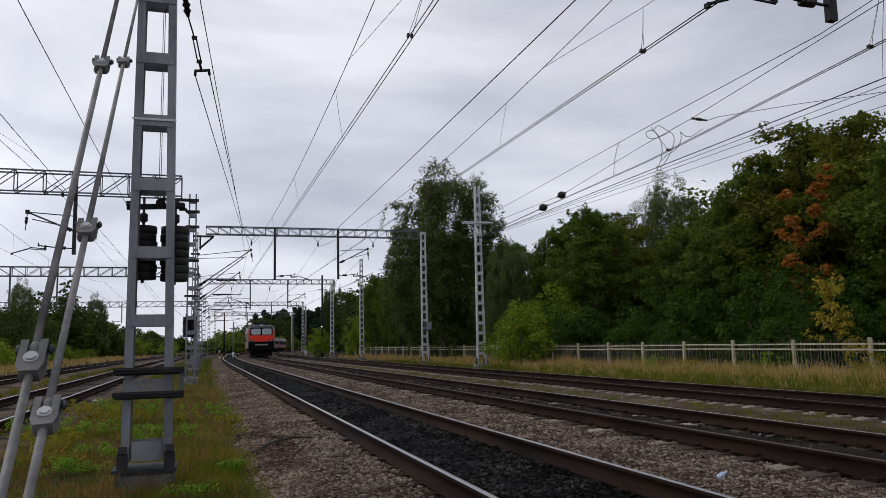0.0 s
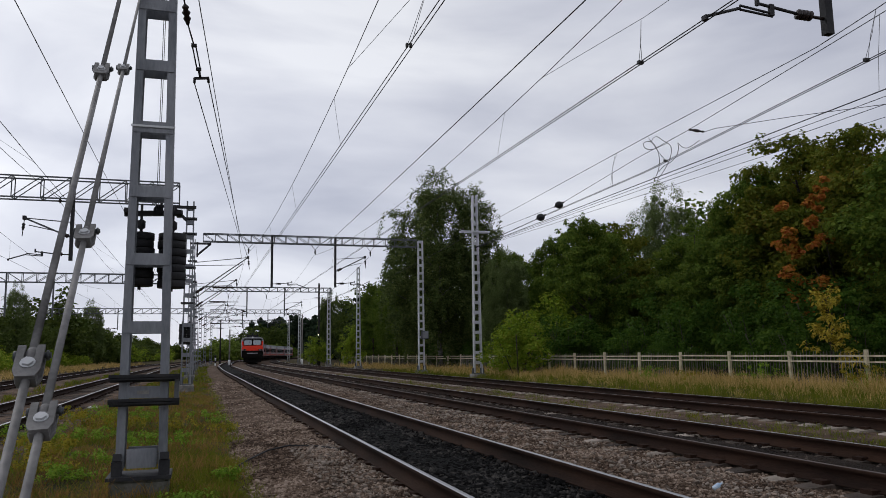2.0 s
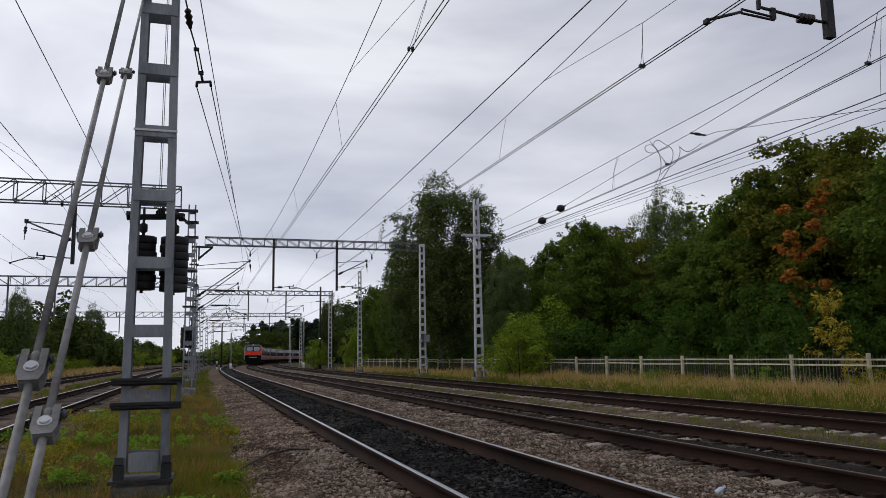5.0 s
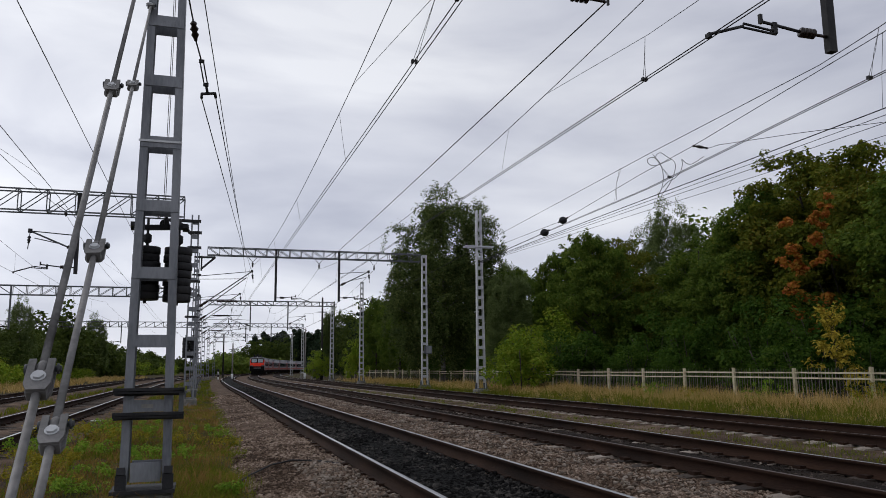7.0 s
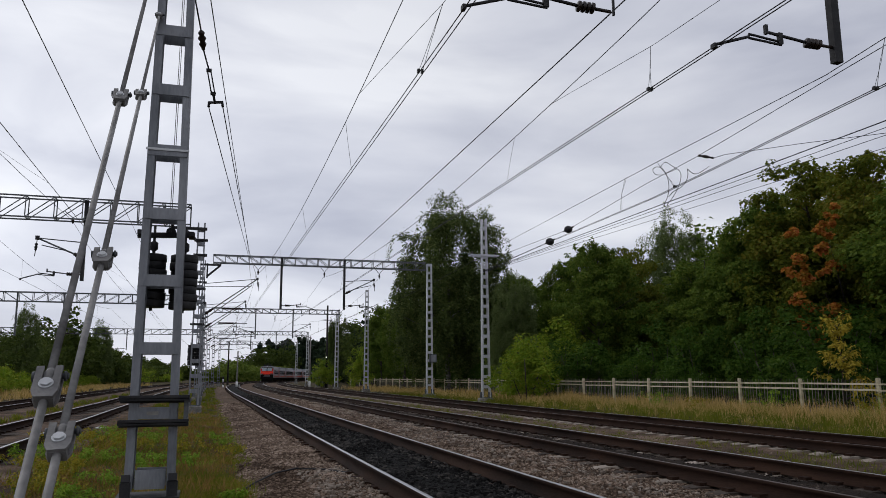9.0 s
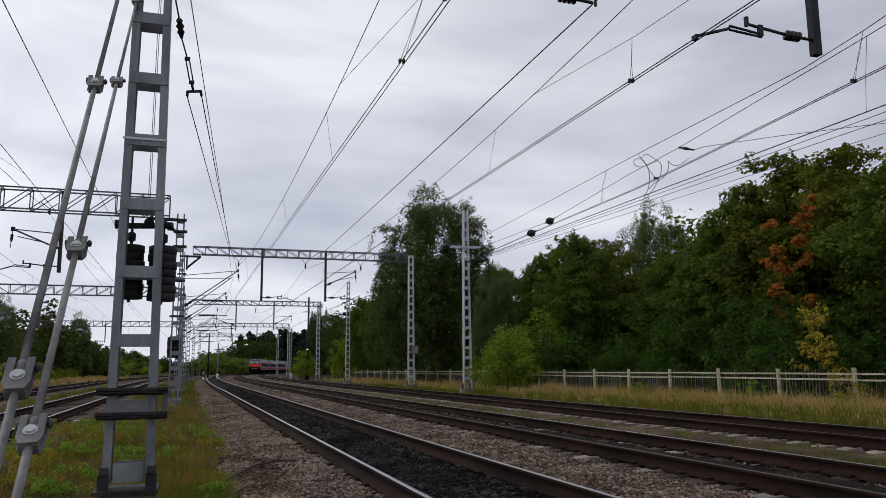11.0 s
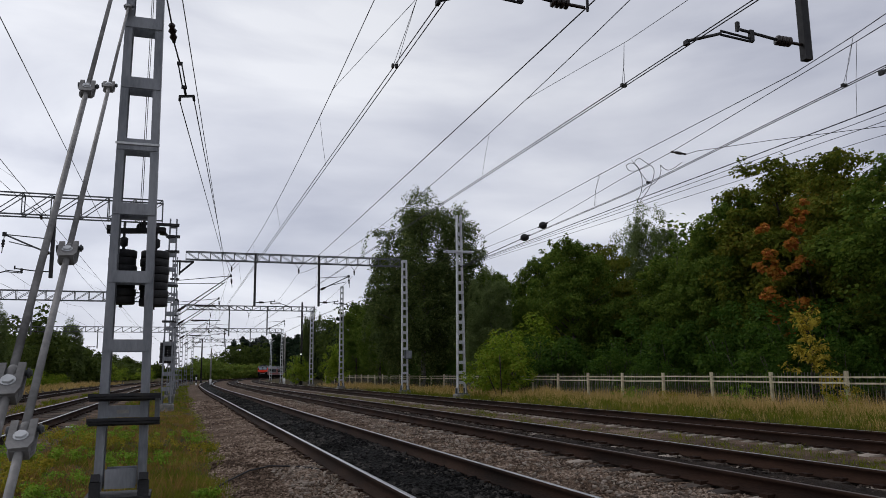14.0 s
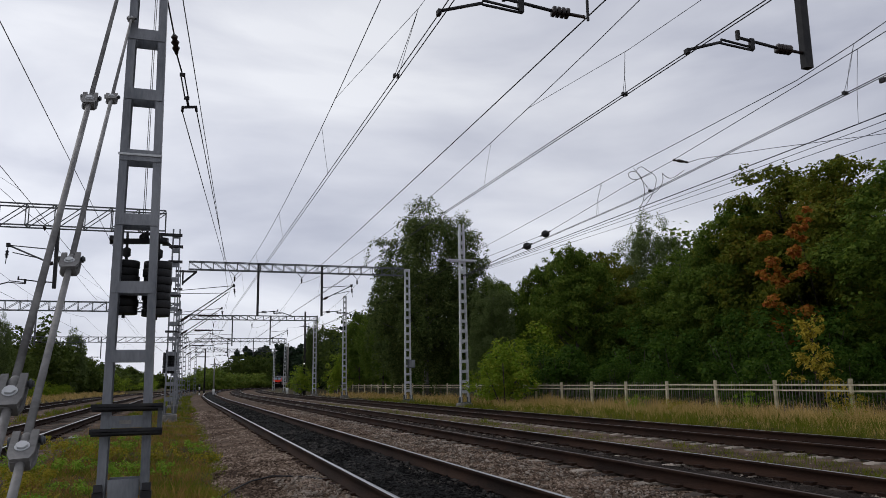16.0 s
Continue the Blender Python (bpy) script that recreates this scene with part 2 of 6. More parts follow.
M["bend_leaf"] = leaf("trackside_bush_leaves", [(0.050, 0.085, 0.012), (0.090, 0.135, 0.020), (0.14, 0.18, 0.030), (0.20, 0.19, 0.04)], 0.4, 0.6, 0.12)
M["pine"] = leaf("dark_pine_needles", [(0.008, 0.018, 0.008), (0.014, 0.028, 0.013), (0.024, 0.038, 0.018)], 0.1, 0.4, 0.2)
M["fence_white"] = surf("aged_cream_paint", [(0.3024, 0.2704, 0.176), (0.4752, 0.4264, 0.2904), (0.6048, 0.5512, 0.3784)], 3, 30, 0.8, 0, 0.2, objrand=0.2, spec=0.1)
M["fence_bar"] = surf("dull_metal_bar", [(0.068, 0.0653, 0.0517), (0.136, 0.1292, 0.102), (0.2312, 0.2176, 0.1768)], 3, 30, 0.7, 0.0, 0.2, objrand=0.5)
M["red"] = surf("bright_red_train_paint", [(0.80, 0.034, 0.012), (0.90, 0.05, 0.018)], 0.8, 20, 0.4, 0, 0.03)
M["dull_red"] = surf("dull_red_train_paint", [(0.3, 0.054, 0.0385), (0.45, 0.084, 0.0605)], 0.8, 15, 0.5, 0, 0.03)
M["train_grey"] = surf("dirty_light_grey_train_paint", [(0.2236, 0.212, 0.228), (0.3268, 0.308, 0.328), (0.387, 0.364, 0.384)], 0.7, 12, 0.5, 0, 0.05, stretch=(1, 1, 0.4))
M["train_roof"] = surf("grey_train_roof", [(0.09, 0.093, 0.099), (0.144, 0.147, 0.156)], 0.8, 12, 0.6, 0, 0.05)
M["train_under"] = surf("black_underframe", [(0.005, 0.005, 0.005), (0.012, 0.011, 0.010)], 2, 20, 0.9, 0.0, 0.2, spec=0.05)
M["train_glass"] = surf("dark_train_glass", [(0.02, 0.024, 0.028), (0.035, 0.04, 0.045)], 1, 10, 0.12, 0, 0, spec=0.6)
# sky reflection put into the base colour; the side glass stays dark
M["windscreen"] = surf("windscreen_painted_sky_reflection", [(0.26, 0.32, 0.37), (0.36, 0.43, 0.48)], 1, 10, 0.1, 0, 0, spec=0.8)
M["lamp_off"] = surf("lamp_glass", [(0.5, 0.5, 0.5), (0.7, 0.7, 0.7)], 1, 10, 0.2, 0, 0)
M["white"] = surf("white_litter", [(0.5, 0.5, 0.5), (0.75, 0.75, 0.75)], 8, 40, 0.6, 0, 0.1)
M["bottle"] = surf("blue_white_plastic", [(0.25, 0.4, 0.6), (0.6, 0.7, 0.8)], 14, 60, 0.3, 0, 0.1)
M["insul"] = surf("brown_glazed_insulator", [(0.014, 0.010, 0.009), (0.03, 0.02, 0.017)], 4, 30, 0.25, 0, 0)
M["signal_white"] = surf("lit_signal_lens", [(0.8, 0.8, 0.75), (0.8, 0.8, 0.75)], 1, 10, 0.3, 0, 0)
M["signal_white"].node_tree.nodes["Principled BSDF"].inputs["Emission Color"].default_value = (1.0, 0.95, 0.85, 1)
M["signal_white"].node_tree.nodes["Principled BSDF"].inputs["Emission Strength"].default_value = 1.5
M["creosote"] = surf("black_creosoted_pole", [(0.012, 0.011, 0.010), (0.03, 0.027, 0.024)], 2, 20, 0.9, 0, 0.5, stretch=(1, 1, 0.2))

# ---- mesh helpers ----


def part(name, bm, material, parent=None, label=""):
    me = bpy.data.meshes.new(name)
    bm.to_mesh(me)
    bm.free()
    for mt in (material if isinstance(material, (list, tuple)) else [material]):
        me.materials.append(mt)
    ob = new(name, me)
    ob.parent = parent
    if label:
        ob["label"] = label
    return ob


def raw(name, verts, faces, material, parent=None, label="", smooth=False):
    me = bpy.data.meshes.new(name)
    verts, faces = np.asarray(verts, dtype=np.float32), np.asarray(faces, dtype=np.int32)
    k = faces.shape[1]
    me.vertices.add(len(verts))
    me.vertices.foreach_set("co", verts.ravel())
    me.loops.add(faces.size)
    me.loops.foreach_set("vertex_index", faces.ravel())
    me.polygons.add(len(faces))
    me.polygons.foreach_set("loop_start", np.arange(0, faces.size, k, dtype=np.int32))
    me.polygons.foreach_set("loop_total", np.full(len(faces), k, dtype=np.int32))
    if smooth:
        me.polygons.foreach_set("use_smooth", np.ones(len(faces), dtype=bool))
    me.update(calc_edges=True)
    me.materials.append(material)
    ob = new(name, me)
    ob.parent = parent
    if label:
        ob["label"] = label
    return ob


def thing(name, label, category, group="", kind="", at=None):
    ob = new(name)
    if at is not None:
        ob.matrix_basis = at
    return tagged(ob, label, category, group, kind)


def box(bm, x0, x1, y0, y1, z0, z1, mat=0):
    vs = [bm.verts.new(p) for p in ((x0, y0, z0), (x1, y0, z0), (x1, y1, z0), (x0, y1, z0), (x0, y0, z1), (x1, y0, z1), (x1, y1, z1), (x0, y1, z1))]
    for f in ((3, 2, 1, 0), (4, 5, 6, 7), (0, 1, 5, 4), (1, 2, 6, 5), (2, 3, 7, 6), (3, 0, 4, 7)):
        bm.faces.new([vs[i] for i in f]).material_index = mat


def prism(bm, a, b, w, h, mat=0):
    """A straight bar of section w x h from a to b."""
    a, b = Vector(a), Vector(b)
    d = (b - a).normalized()
    u = d.cross(Vector((0, 0, 1)))
    if u.length < 0.05:
        u = Vector((1, 0, 0))
    u.normalize()
    v = u.cross(d).normalized()
    vs = [bm.verts.new(p + u * (sx * w / 2) + v * (sy * h / 2)) for p in (a, b) for sx, sy in ((-1, -1), (1, -1), (1, 1), (-1, 1))]
    for f in ((0, 1, 2, 3), (7, 6, 5, 4), (0, 4, 5, 1), (1, 5, 6, 2), (2, 6, 7, 3), (3, 7, 4, 0)):
        bm.faces.new([vs[i] for i in f]).material_index = mat


def rod(bm, a, b, r, n=10, r2=None, mat=0):
    """A round bar from a to b, tapered where r2 is given."""
    a, b = Vector(a), Vector(b)
    d = (b - a).normalized()
    u = d.orthogonal().normalized()
    v = d.cross(u)
    r2 = r if r2 is None else r2
    rings = [[bm.verts.new(p + (u * math.cos(6.28318 * i / n) + v * math.sin(6.28318 * i / n)) * q) for i in range(n)] for p, q in ((a, r), (b, r2))]
    for i in range(n):
        f = bm.faces.new((rings[0][i], rings[0][(i + 1) % n], rings[1][(i + 1) % n], rings[1][i]))
        f.smooth, f.material_index = True, mat
    bm.faces.new(rings[0][::-1]).material_index = mat
    bm.faces.new(rings[1]).material_index = mat


def lathe(bm, a, b, prof, n=14):
    """One turned skin of rings (share of the way from a to b, radius)."""
    a, b = Vector(a), Vector(b)
    d = (b - a).normalized()
    u = d.orthogonal().normalized()
    v = d.cross(u)
    rings = [[bm.verts.new(a.lerp(b, q) + (u * math.cos(6.28318 * i / n) + v * math.sin(6.28318 * i / n)) * r) for i in range(n)] for q, r in prof]
    for p, q in zip(rings, rings[1:]):
        for i in range(n):
            bm.faces.new((p[i], p[(i + 1) % n], q[(i + 1) % n], q[i])).smooth = True
    bm.faces.new(rings[0][::-1])
    bm.faces.new(rings[-1])


def wire(name, pts, r, label, mat="wire", group="overhead wires", category="wire", parent=None):
    cu = bpy.data.curves.new(name, "CURVE")
    cu.dimensions, cu.bevel_depth, cu.bevel_resolution = "3D", r, 1
    sp = cu.splines.new("POLY")
    sp.points.add(len(pts) - 1)
    for p, q in zip(sp.points, pts):
        p.co = (*q, 1)
    cu.materials.append(M[mat])
    ob = new(name, cu)
    ob.parent = parent
    return tagged(ob, label, category, group) if parent is None else ob


def bm_new():
    return bmesh.new()


# ---- the line of the tracks: straight, then a bend to +x ----
OFF_Y = (-200, 0, 40, 60, 80, 100, 115, 131, 154, 183, 211, 240, 269, 292, 330, 380, 450, 600)
OFF_X = (0, 0, -0.04, -0.1, 0.0, 0.28, 0.75, 1.5, 2.85, 5.3, 8.7, 13.6, 20.3, 26.8, 40, 62, 99, 189)


def off(y):
    """Sideways shift of the line at y (smooth through the table)."""
    y = np.clip(np.asarray(y, dtype=float), -199, 599)
    ys, xs = np.array(OFF_Y, float), np.array(OFF_X, float)
    m = np.gradient(xs, ys)
    m[:3] = 0
    i = np.clip(np.searchsorted(ys, y) - 1, 0, len(ys) - 2)
    h = ys[i + 1] - ys[i]
    t = (y - ys[i]) / h
    return (2 * t**3 - 3 * t**2 + 1) * xs[i] + (t**3 - 2 * t**2 + t) * h * m[i] + (-2 * t**3 + 3 * t**2) * xs[i + 1] + (t**3 - t**2) * h * m[i + 1]


def offs(y):
    return float(off(y))


TRACKS = {"one": 2.935, "two": 6.85, "three": 11.36, "four": -4.15, "five": -9.2}
STATIONS = np.concatenate([np.arange(-12, 60, 1.5), np.arange(60, 400, 4.0), np.arange(400, 600, 20.0)])


def strip(name, prof, ys, material, label, jitter=0.0, category="", kind="structure", follow=True):
    """A long sheet with the cross-section prof (x, z) laid along the line."""
    rng = np.random.default_rng(len(name))
    px, pz = np.array([p[0] for p in prof]), np.array([p[1] for p in prof])
    o = off(ys) if follow else np.zeros(len(ys))
    X = px[None, :] + o[:, None] + rng.normal(0, jitter * 0.6, (len(ys), len(prof)))
    Z = pz[None, :] + rng.normal(0, jitter, (len(ys), len(prof)))
    Y = np.repeat(ys[:, None], len(prof), 1)
    v = np.stack([X, Y, Z], -1).reshape(-1, 3)
    n = len(prof)
    idx = np.arange(len(ys) * n).reshape(len(ys), n)
    f = np.stack([idx[:-1, :-1], idx[:-1, 1:], idx[1:, 1:], idx[1:, :-1]], -1).reshape(-1, 4)
    return tagged(raw(name, v, f, material, smooth=True), label, category or name.replace("_", " "), kind=kind)


# ---- ground: one sheet to the horizon ----


def ground_height(x, y):
    """Level of the ground beside and under the tracks (x measured from the bent line)."""
    z = np.interp(x, [-60, -30, -14, -12, -6.6, -6.2, -2.6, -2.0, 0.2, 0.8, 13.0, 13.6, 16, 19, 60], [0.3, 0.1, -0.2, -0.34, -0.34, -0.34, -0.34, -0.26, -0.30, -0.36, -0.36, -0.24, -0.16, -0.14, 0.4])
    return z + 0.035 * np.sin(x * 2.3 + 0.7 * y) * np.sin(y * 1.7 + x)


def make_ground():
    xs = np.concatenate([[-2500, -1200, -500, -200, -100], np.arange(-60, -4, 2.0), np.arange(-4, 1.0, 0.25), np.arange(1, 13, 1.5), np.arange(13, 20, 0.5), np.arange(20, 62, 3.0), [100, 200, 500, 1200, 2500]])
    ys = np.concatenate([[-600, -200, -80, -30, -10], np.arange(0, 40, 0.5), np.arange(40, 120, 2.5), np.arange(120, 500, 10.0), [600, 800, 1200, 2000, 3200]])
    Xr, Y = np.meshgrid(xs, ys)
    fade = np.interp(np.abs(Xr), [60, 200], [1, 0])
    Z = ground_height(Xr, Y)
    X = Xr + off(Y) * fade
    v = np.stack([X, Y, Z], -1).reshape(-1, 3)
    n = len(xs)
    idx = np.arange(len(v)).reshape(len(ys), n)
    f = np.stack([idx[:-1, :-1], idx[:-1, 1:], idx[1:, 1:], idx[1:, :-1]], -1).reshape(-1, 4)
    tagged(raw("ground", v, f, M["soil"], smooth=True), "grassy brown-green soil beside the railway", "ground", kind="structure")


make_ground()
BED_X = [0.35, 0.6, 1.1, 1.6, 2.0, 5.0, 5.4, 8.2, 8.9, 9.7, 10.10, 10.15, 12.9, 13.2, 13.7]
BED_Z = [-0.42, -0.29, -0.23, -0.205, -0.20, -0.20, -0.215, -0.22, -0.235, -0.222, -0.215, -0.215, -0.225, -0.30, -0.42]
bed = [(x, float(np.interp(x, BED_X, BED_Z))) for x in sorted(set(BED_X) | set(np.arange(2.0, 12.9, 0.5)))]
strip("ballast", bed, STATIONS, M["ballast"], "brown-grey crushed stone ballast under three tracks", 0.004)
strip("oily_ballast", [(2.26, -0.21), (2.35, -0.178), (2.7, -0.17), (3.2, -0.17), (3.5, -0.178), (3.61, -0.21)], STATIONS, M["ballast_oil"], "oil-blackened ballast between the rails", 0.006, "ballast")
strip("dusty_ballast", [(6.17, -0.215), (6.28, -0.187), (6.6, -0.182), (7.1, -0.182), (7.42, -0.187), (7.53, -0.215)], STATIONS, M["ballast_dust"], "brake-dust darkened ballast between the rails", 0.006, "ballast")
strip("dusty_ballast_far", [(10.68, -0.212), (10.8, -0.187), (11.1, -0.182), (11.6, -0.182), (11.92, -0.187), (12.04, -0.212)], STATIONS, M["ballast_dust"], "brake-dust darkened ballast between the rails", 0.006, "ballast")
bed2 = [(-6.7, -0.42), (-6.2, -0.25)] + [(x, -0.205) for x in np.arange(-5.8, -2.7, 0.5)] + [(-2.4, -0.25), (-1.9, -0.40)]
strip("ballast_west", bed2, STATIONS, M["ballast"], "grey crushed stone ballast under a side track", 0.012, "ballast")
bed3 = [(-11.8, -0.42), (-11.3, -0.25)] + [(x, -0.205) for x in np.arange(-10.9, -7.6, 0.5)] + [(-7.2, -0.25), (-6.75, -0.41)]
strip("ballast_far_west", bed3, STATIONS, M["ballast"], "grey crushed stone ballast under the outer side track", 0.012, "ballast")

# ---- rails and sleepers ----
RAIL = [(-0.075, -0.18), (0.075, -0.18), (0.075, -0.165), (0.012, -0.145), (0.012, -0.045), (0.036, -0.034), (0.036, -0.006), (0.028, 0.0), (-0.028, 0.0), (-0.036, -0.006), (-0.036, -0.034), (-0.012, -0.045), (-0.012, -0.145), (-0.075, -0.165)]


def rail(name, x, parent, head="polish"):
    n = len(RAIL)
    ys = STATIONS
    o = off(ys)
    v = [(x + px + o[j], ys[j], pz) for j in range(len(ys)) for px, pz in RAIL]
    f = [(j * n + i, j * n + (i + 1) % n, (j + 1) * n + (i + 1) % n, (j + 1) * n + i) for j in range(len(ys) - 1) for i in range(n)]
    ob = raw(name, v, f, M["rust"], parent)
    ob.data.materials.append(M[head])
    idx = np.array([1 if (k % n) == 7 else 0 for k in range(len(f))], dtype=np.int32)
    ob.data.polygons.foreach_set("material_index", idx)
    return ob


def sleeper_mesh(material):
    bm = bm_new()
    vs = []
    for x, w, z in ((-1.35, 0.10, -0.30), (-1.14, 0.11, -0.20), (-0.80, 0.13, -0.175), (-0.35, 0.115, -0.20), (0.35, 0.115, -0.20), (0.80, 0.13, -0.175), (1.14, 0.11, -0.20), (1.35, 0.10, -0.30)):
        vs.append([bm.verts.new((x, -w - 0.03, -0.40)), bm.verts.new((x, -w, z)), bm.verts.new((x, w, z)), bm.verts.new((x, w + 0.03, -0.40))])
    for a, b in zip(vs, vs[1:]):
        for i in range(3):
            bm.faces.new((a[i], a[i + 1], b[i + 1], b[i]))
    bm.faces.new(vs[0][::-1])
    bm.faces.new(vs[-1])
    for sx in (-0.795, 0.795):
        for dx in (-0.11, 0.11):
            box(bm, sx + dx - 0.05, sx + dx + 0.05, -0.07, 0.07, -0.19, -0.145, 1)
    bmesh.ops.recalc_face_normals(bm, faces=bm.faces)
    me = bpy.data.meshes.new("sleeper")
    bm.to_mesh(me)
    bm.free()
    me.materials.append(material)
    me.materials.append(M["rust"])
    return me


def make_tracks():
    info = {"one": "main railway track with oil-blackened ballast and shiny rails", "two": "main railway track with shiny rails on brown ballast", "three": "railway track with pale concrete sleepers and weeds",
            "four": "side railway track with worn rails beside the grass", "five": "outer side railway track with dark rusty rails"}
    plain, dusted, oily = sleeper_mesh(M["sleeper"]), sleeper_mesh(M["sleeper_dark"]), sleeper_mesh(M["sleeper_oil"])
    for key, x in TRACKS.items():
        t = thing("railway_track", info[key], "railway track", "railway tracks")
        rail("rail", x - 0.795, t, "dull_head" if key in ("two", "three", "five") else "polish")
        rail("rail", x + 0.795, t)
        rnd = random.Random(key)
        last = 150 if x > 0 else 90
        y = -10.0
        while y < last:
            s = new("sleeper", {"one": oily, "three": plain}.get(key, plain if key == "two" and rnd.random() < 0.4 else dusted))
            s.parent = t
            a = -math.degrees(math.atan((offs(y + 1) - offs(y - 1)) / 2))
            s.matrix_basis = pose(x + offs(y) + rnd.uniform(-0.03, 0.03), y + rnd.uniform(-0.02, 0.02), rnd.uniform(-0.012, 0.008) - (0.02 if key == "one" else 0.0), 0, 0, a + rnd.uniform(-0.6, 0.6))
            y += 0.545


make_tracks()

# ---- overhead line: masts ----


BATTEN = {}


def channel(bm, xa, xb, z0, z1, leg, depth, s):
    """An upright channel section, its web on the outer side (s), leaning from xa to xb."""
    w, d = 0.012, depth / 2
    sec = [(0, -d), (0, d), (-s * leg, d), (-s * leg, d - w), (-s * w, d - w), (-s * w, w - d), (-s * leg, w - d), (-s * leg, -d)]
    a, b = ([bm.verts.new((x + px, py, z)) for px, py in sec] for x, z in ((xa, z0), (xb, z1)))
    for i in range(8):
        bm.faces.new((a[i], a[(i + 1) % 8], b[(i + 1) % 8], b[i]))
    bm.faces.new(a[::-1])
    bm.faces.new(b)
    bmesh.ops.recalc_face_normals(bm, faces=bm.faces)


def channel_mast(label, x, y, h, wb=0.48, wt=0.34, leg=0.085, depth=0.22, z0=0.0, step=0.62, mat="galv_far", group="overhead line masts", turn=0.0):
    """Two tapering channel legs tied by batten plates on both faces, on a concrete footing."""
    t = thing("overhead_line_mast", label, "railway mast", group, at=pose(x, y, z0, 0, 0, turn))
    for s in (-1, 1):
        bm = bm_new()
        channel(bm, s * wb / 2, s * wt / 2, 0.06, h, leg, depth, s)
        part("leg", bm, M[mat], t)
    plate = BATTEN.get(mat)
    if plate is None:
        bm = bm_new()
        box(bm, -1, 1, -0.004, 0.004, 0, 0.16)
        plate = BATTEN[mat] = bpy.data.meshes.new("batten_plate")
        bm.to_mesh(plate)
        bm.free()
        plate.materials.append(M[mat])
    z = 0.55
    while z < h - 0.1:
        w = (wb + (wt - wb) * z / h) / 2 - 0.012
        for d in (-depth / 2 - 0.011, depth / 2 + 0.011):
            p = new("batten_plate", plate)
            p.parent, p.matrix_basis = t, pose(0, d, z) @ Matrix.Diagonal((w, 1, 1, 1))
        z += step
    bm = bm_new()
    box(bm, -wb / 2 - 0.06, wb / 2 + 0.06, -depth / 2 - 0.08, depth / 2 + 0.08, 0.02, 0.06)
    for s in (-1, 1):
        prism(bm, (s * wb / 2, 0, 0.05), (s * (wb / 2 - 0.03), 0, 0.35), 0.10, depth * 0.9)
    part("base_plate", bm, M["galv_dark"], t)
    bm = bm_new()
    box(bm, -wb / 2 - 0.12, wb / 2 + 0.12, -0.36, 0.36, -0.55, 0.02)
    bmesh.ops.bevel(bm, geom=bm.edges[:], offset=0.03, segments=1, affect="EDGES")
    part("footing", bm, M["concrete"], t)
    return t


def near_mast():
    """The guyed mast beside the camera, with its shelf of angle irons and number plate."""
    t = thing("overhead_line_mast", "tall grey galvanised guyed mast of two channels and batten plates", "railway mast", "overhead line masts", at=pose(0, 9.12, 0))
    H = 10.6

    def xl(z):
        return -0.815 + 0.011 * z

    def xr(z):
        return -0.299 - 0.009 * z
    for fx, s in ((xl, 1), (xr, -1)):
        bm = bm_new()
        channel(bm, fx(-0.02), fx(H), -0.02, H, 0.086, 0.254, -s)
        part("leg", bm, M["galv"], t)
    for k, z in enumerate((1.43, 2.18, 2.90, 3.64, 4.37, 5.10, 5.84, 6.58, 7.30, 8.05, 8.80, 9.55, 10.3)):
        hh = 0.13
        z = z if z < 2.5 else z + 0.042
        for d0, d1 in ((-0.139, -0.128), (0.128, 0.139)):
            bm = bm_new()
            box(bm, xl(z) + 0.012, xr(z) - 0.012, d0, d1, z, z + hh)
            part("batten_plate", bm, M["galv"], t)
        if k == 3:
            bm = bm_new()
            box(bm, xl(z) - 0.012, xr(z) + 0.012, -0.153, -0.142, z + 0.058, z + 0.083)
            part("weld_strap", bm, M["galv_far"], t)
    for z in (0.70, 0.955):
        bm = bm_new()
        box(bm, -0.895, -0.185, -0.30, -0.15, z - 0.006, z + 0.004)
        box(bm, -0.895, -0.185, -0.158, -0.146, z - 0.05, z + 0.03)
        box(bm, -0.895, -0.185, -0.30, -0.29, z - 0.022, z + 0.034)
        part("shelf_angle", bm, M["black_iron"], t, "dark angle-iron shelf")
    bm = bm_new()
    box(bm, -0.24, -0.195, -0.20, 0.12, 0.70, 0.96)
    part("shelf_bracket", bm, M["galv_dark"], t)
    bm = bm_new()
    box(bm, -0.73, -0.39, -0.152, -0.140, 0.735, 0.86)
    part("batten_plate", bm, M["galv"], t)
    bm = bm_new()
    box(bm, -0.62, -0.50, -0.160, -0.153, 0.775, 0.815)
    part("number_plate", bm, M["concrete"], t, "small pale number plate")
    bm = bm_new()
    box(bm, -0.705, -0.40, -0.135, -0.122, 0.0, 0.20)
    part("gusset_plate", bm, M["galv"], t)
    bm = bm_new()
    box(bm, -0.705, -0.40, 0.122, 0.135, 0.0, 0.20)
    part("gusset_plate", bm, M["galv"], t)
    for x0, x1 in ((-0.845, -0.74), (-0.375, -0.265)):
        bm = bm_new()
        box(bm, x0, x1, -0.20, -0.13, -0.07, 0.08)
        prism(bm, ((x0 + x1) / 2, -0.19, 0.08), ((x0 + x1) / 2, -0.15, 0.15), x1 - x0 - 0.02, 0.05)
        part("foot_bracket", bm, M["black_iron"], t)
    bm = bm_new()
    box(bm, -0.89, -0.245, -0.26, 0.26, -0.11, -0.072)
    part("base_plate", bm, M["black_iron"], t)
    bm = bm_new()
    box(bm, -0.86, -0.27, -0.24, 0.24, -0.7, -0.11)
    bmesh.ops.bevel(bm, geom=bm.edges[:], offset=0.03, segments=2, affect="EDGES")
    part("footing", bm, M["mossy_concrete"], t)
    for x in (-0.487, -0.468):
        bm = bm_new()
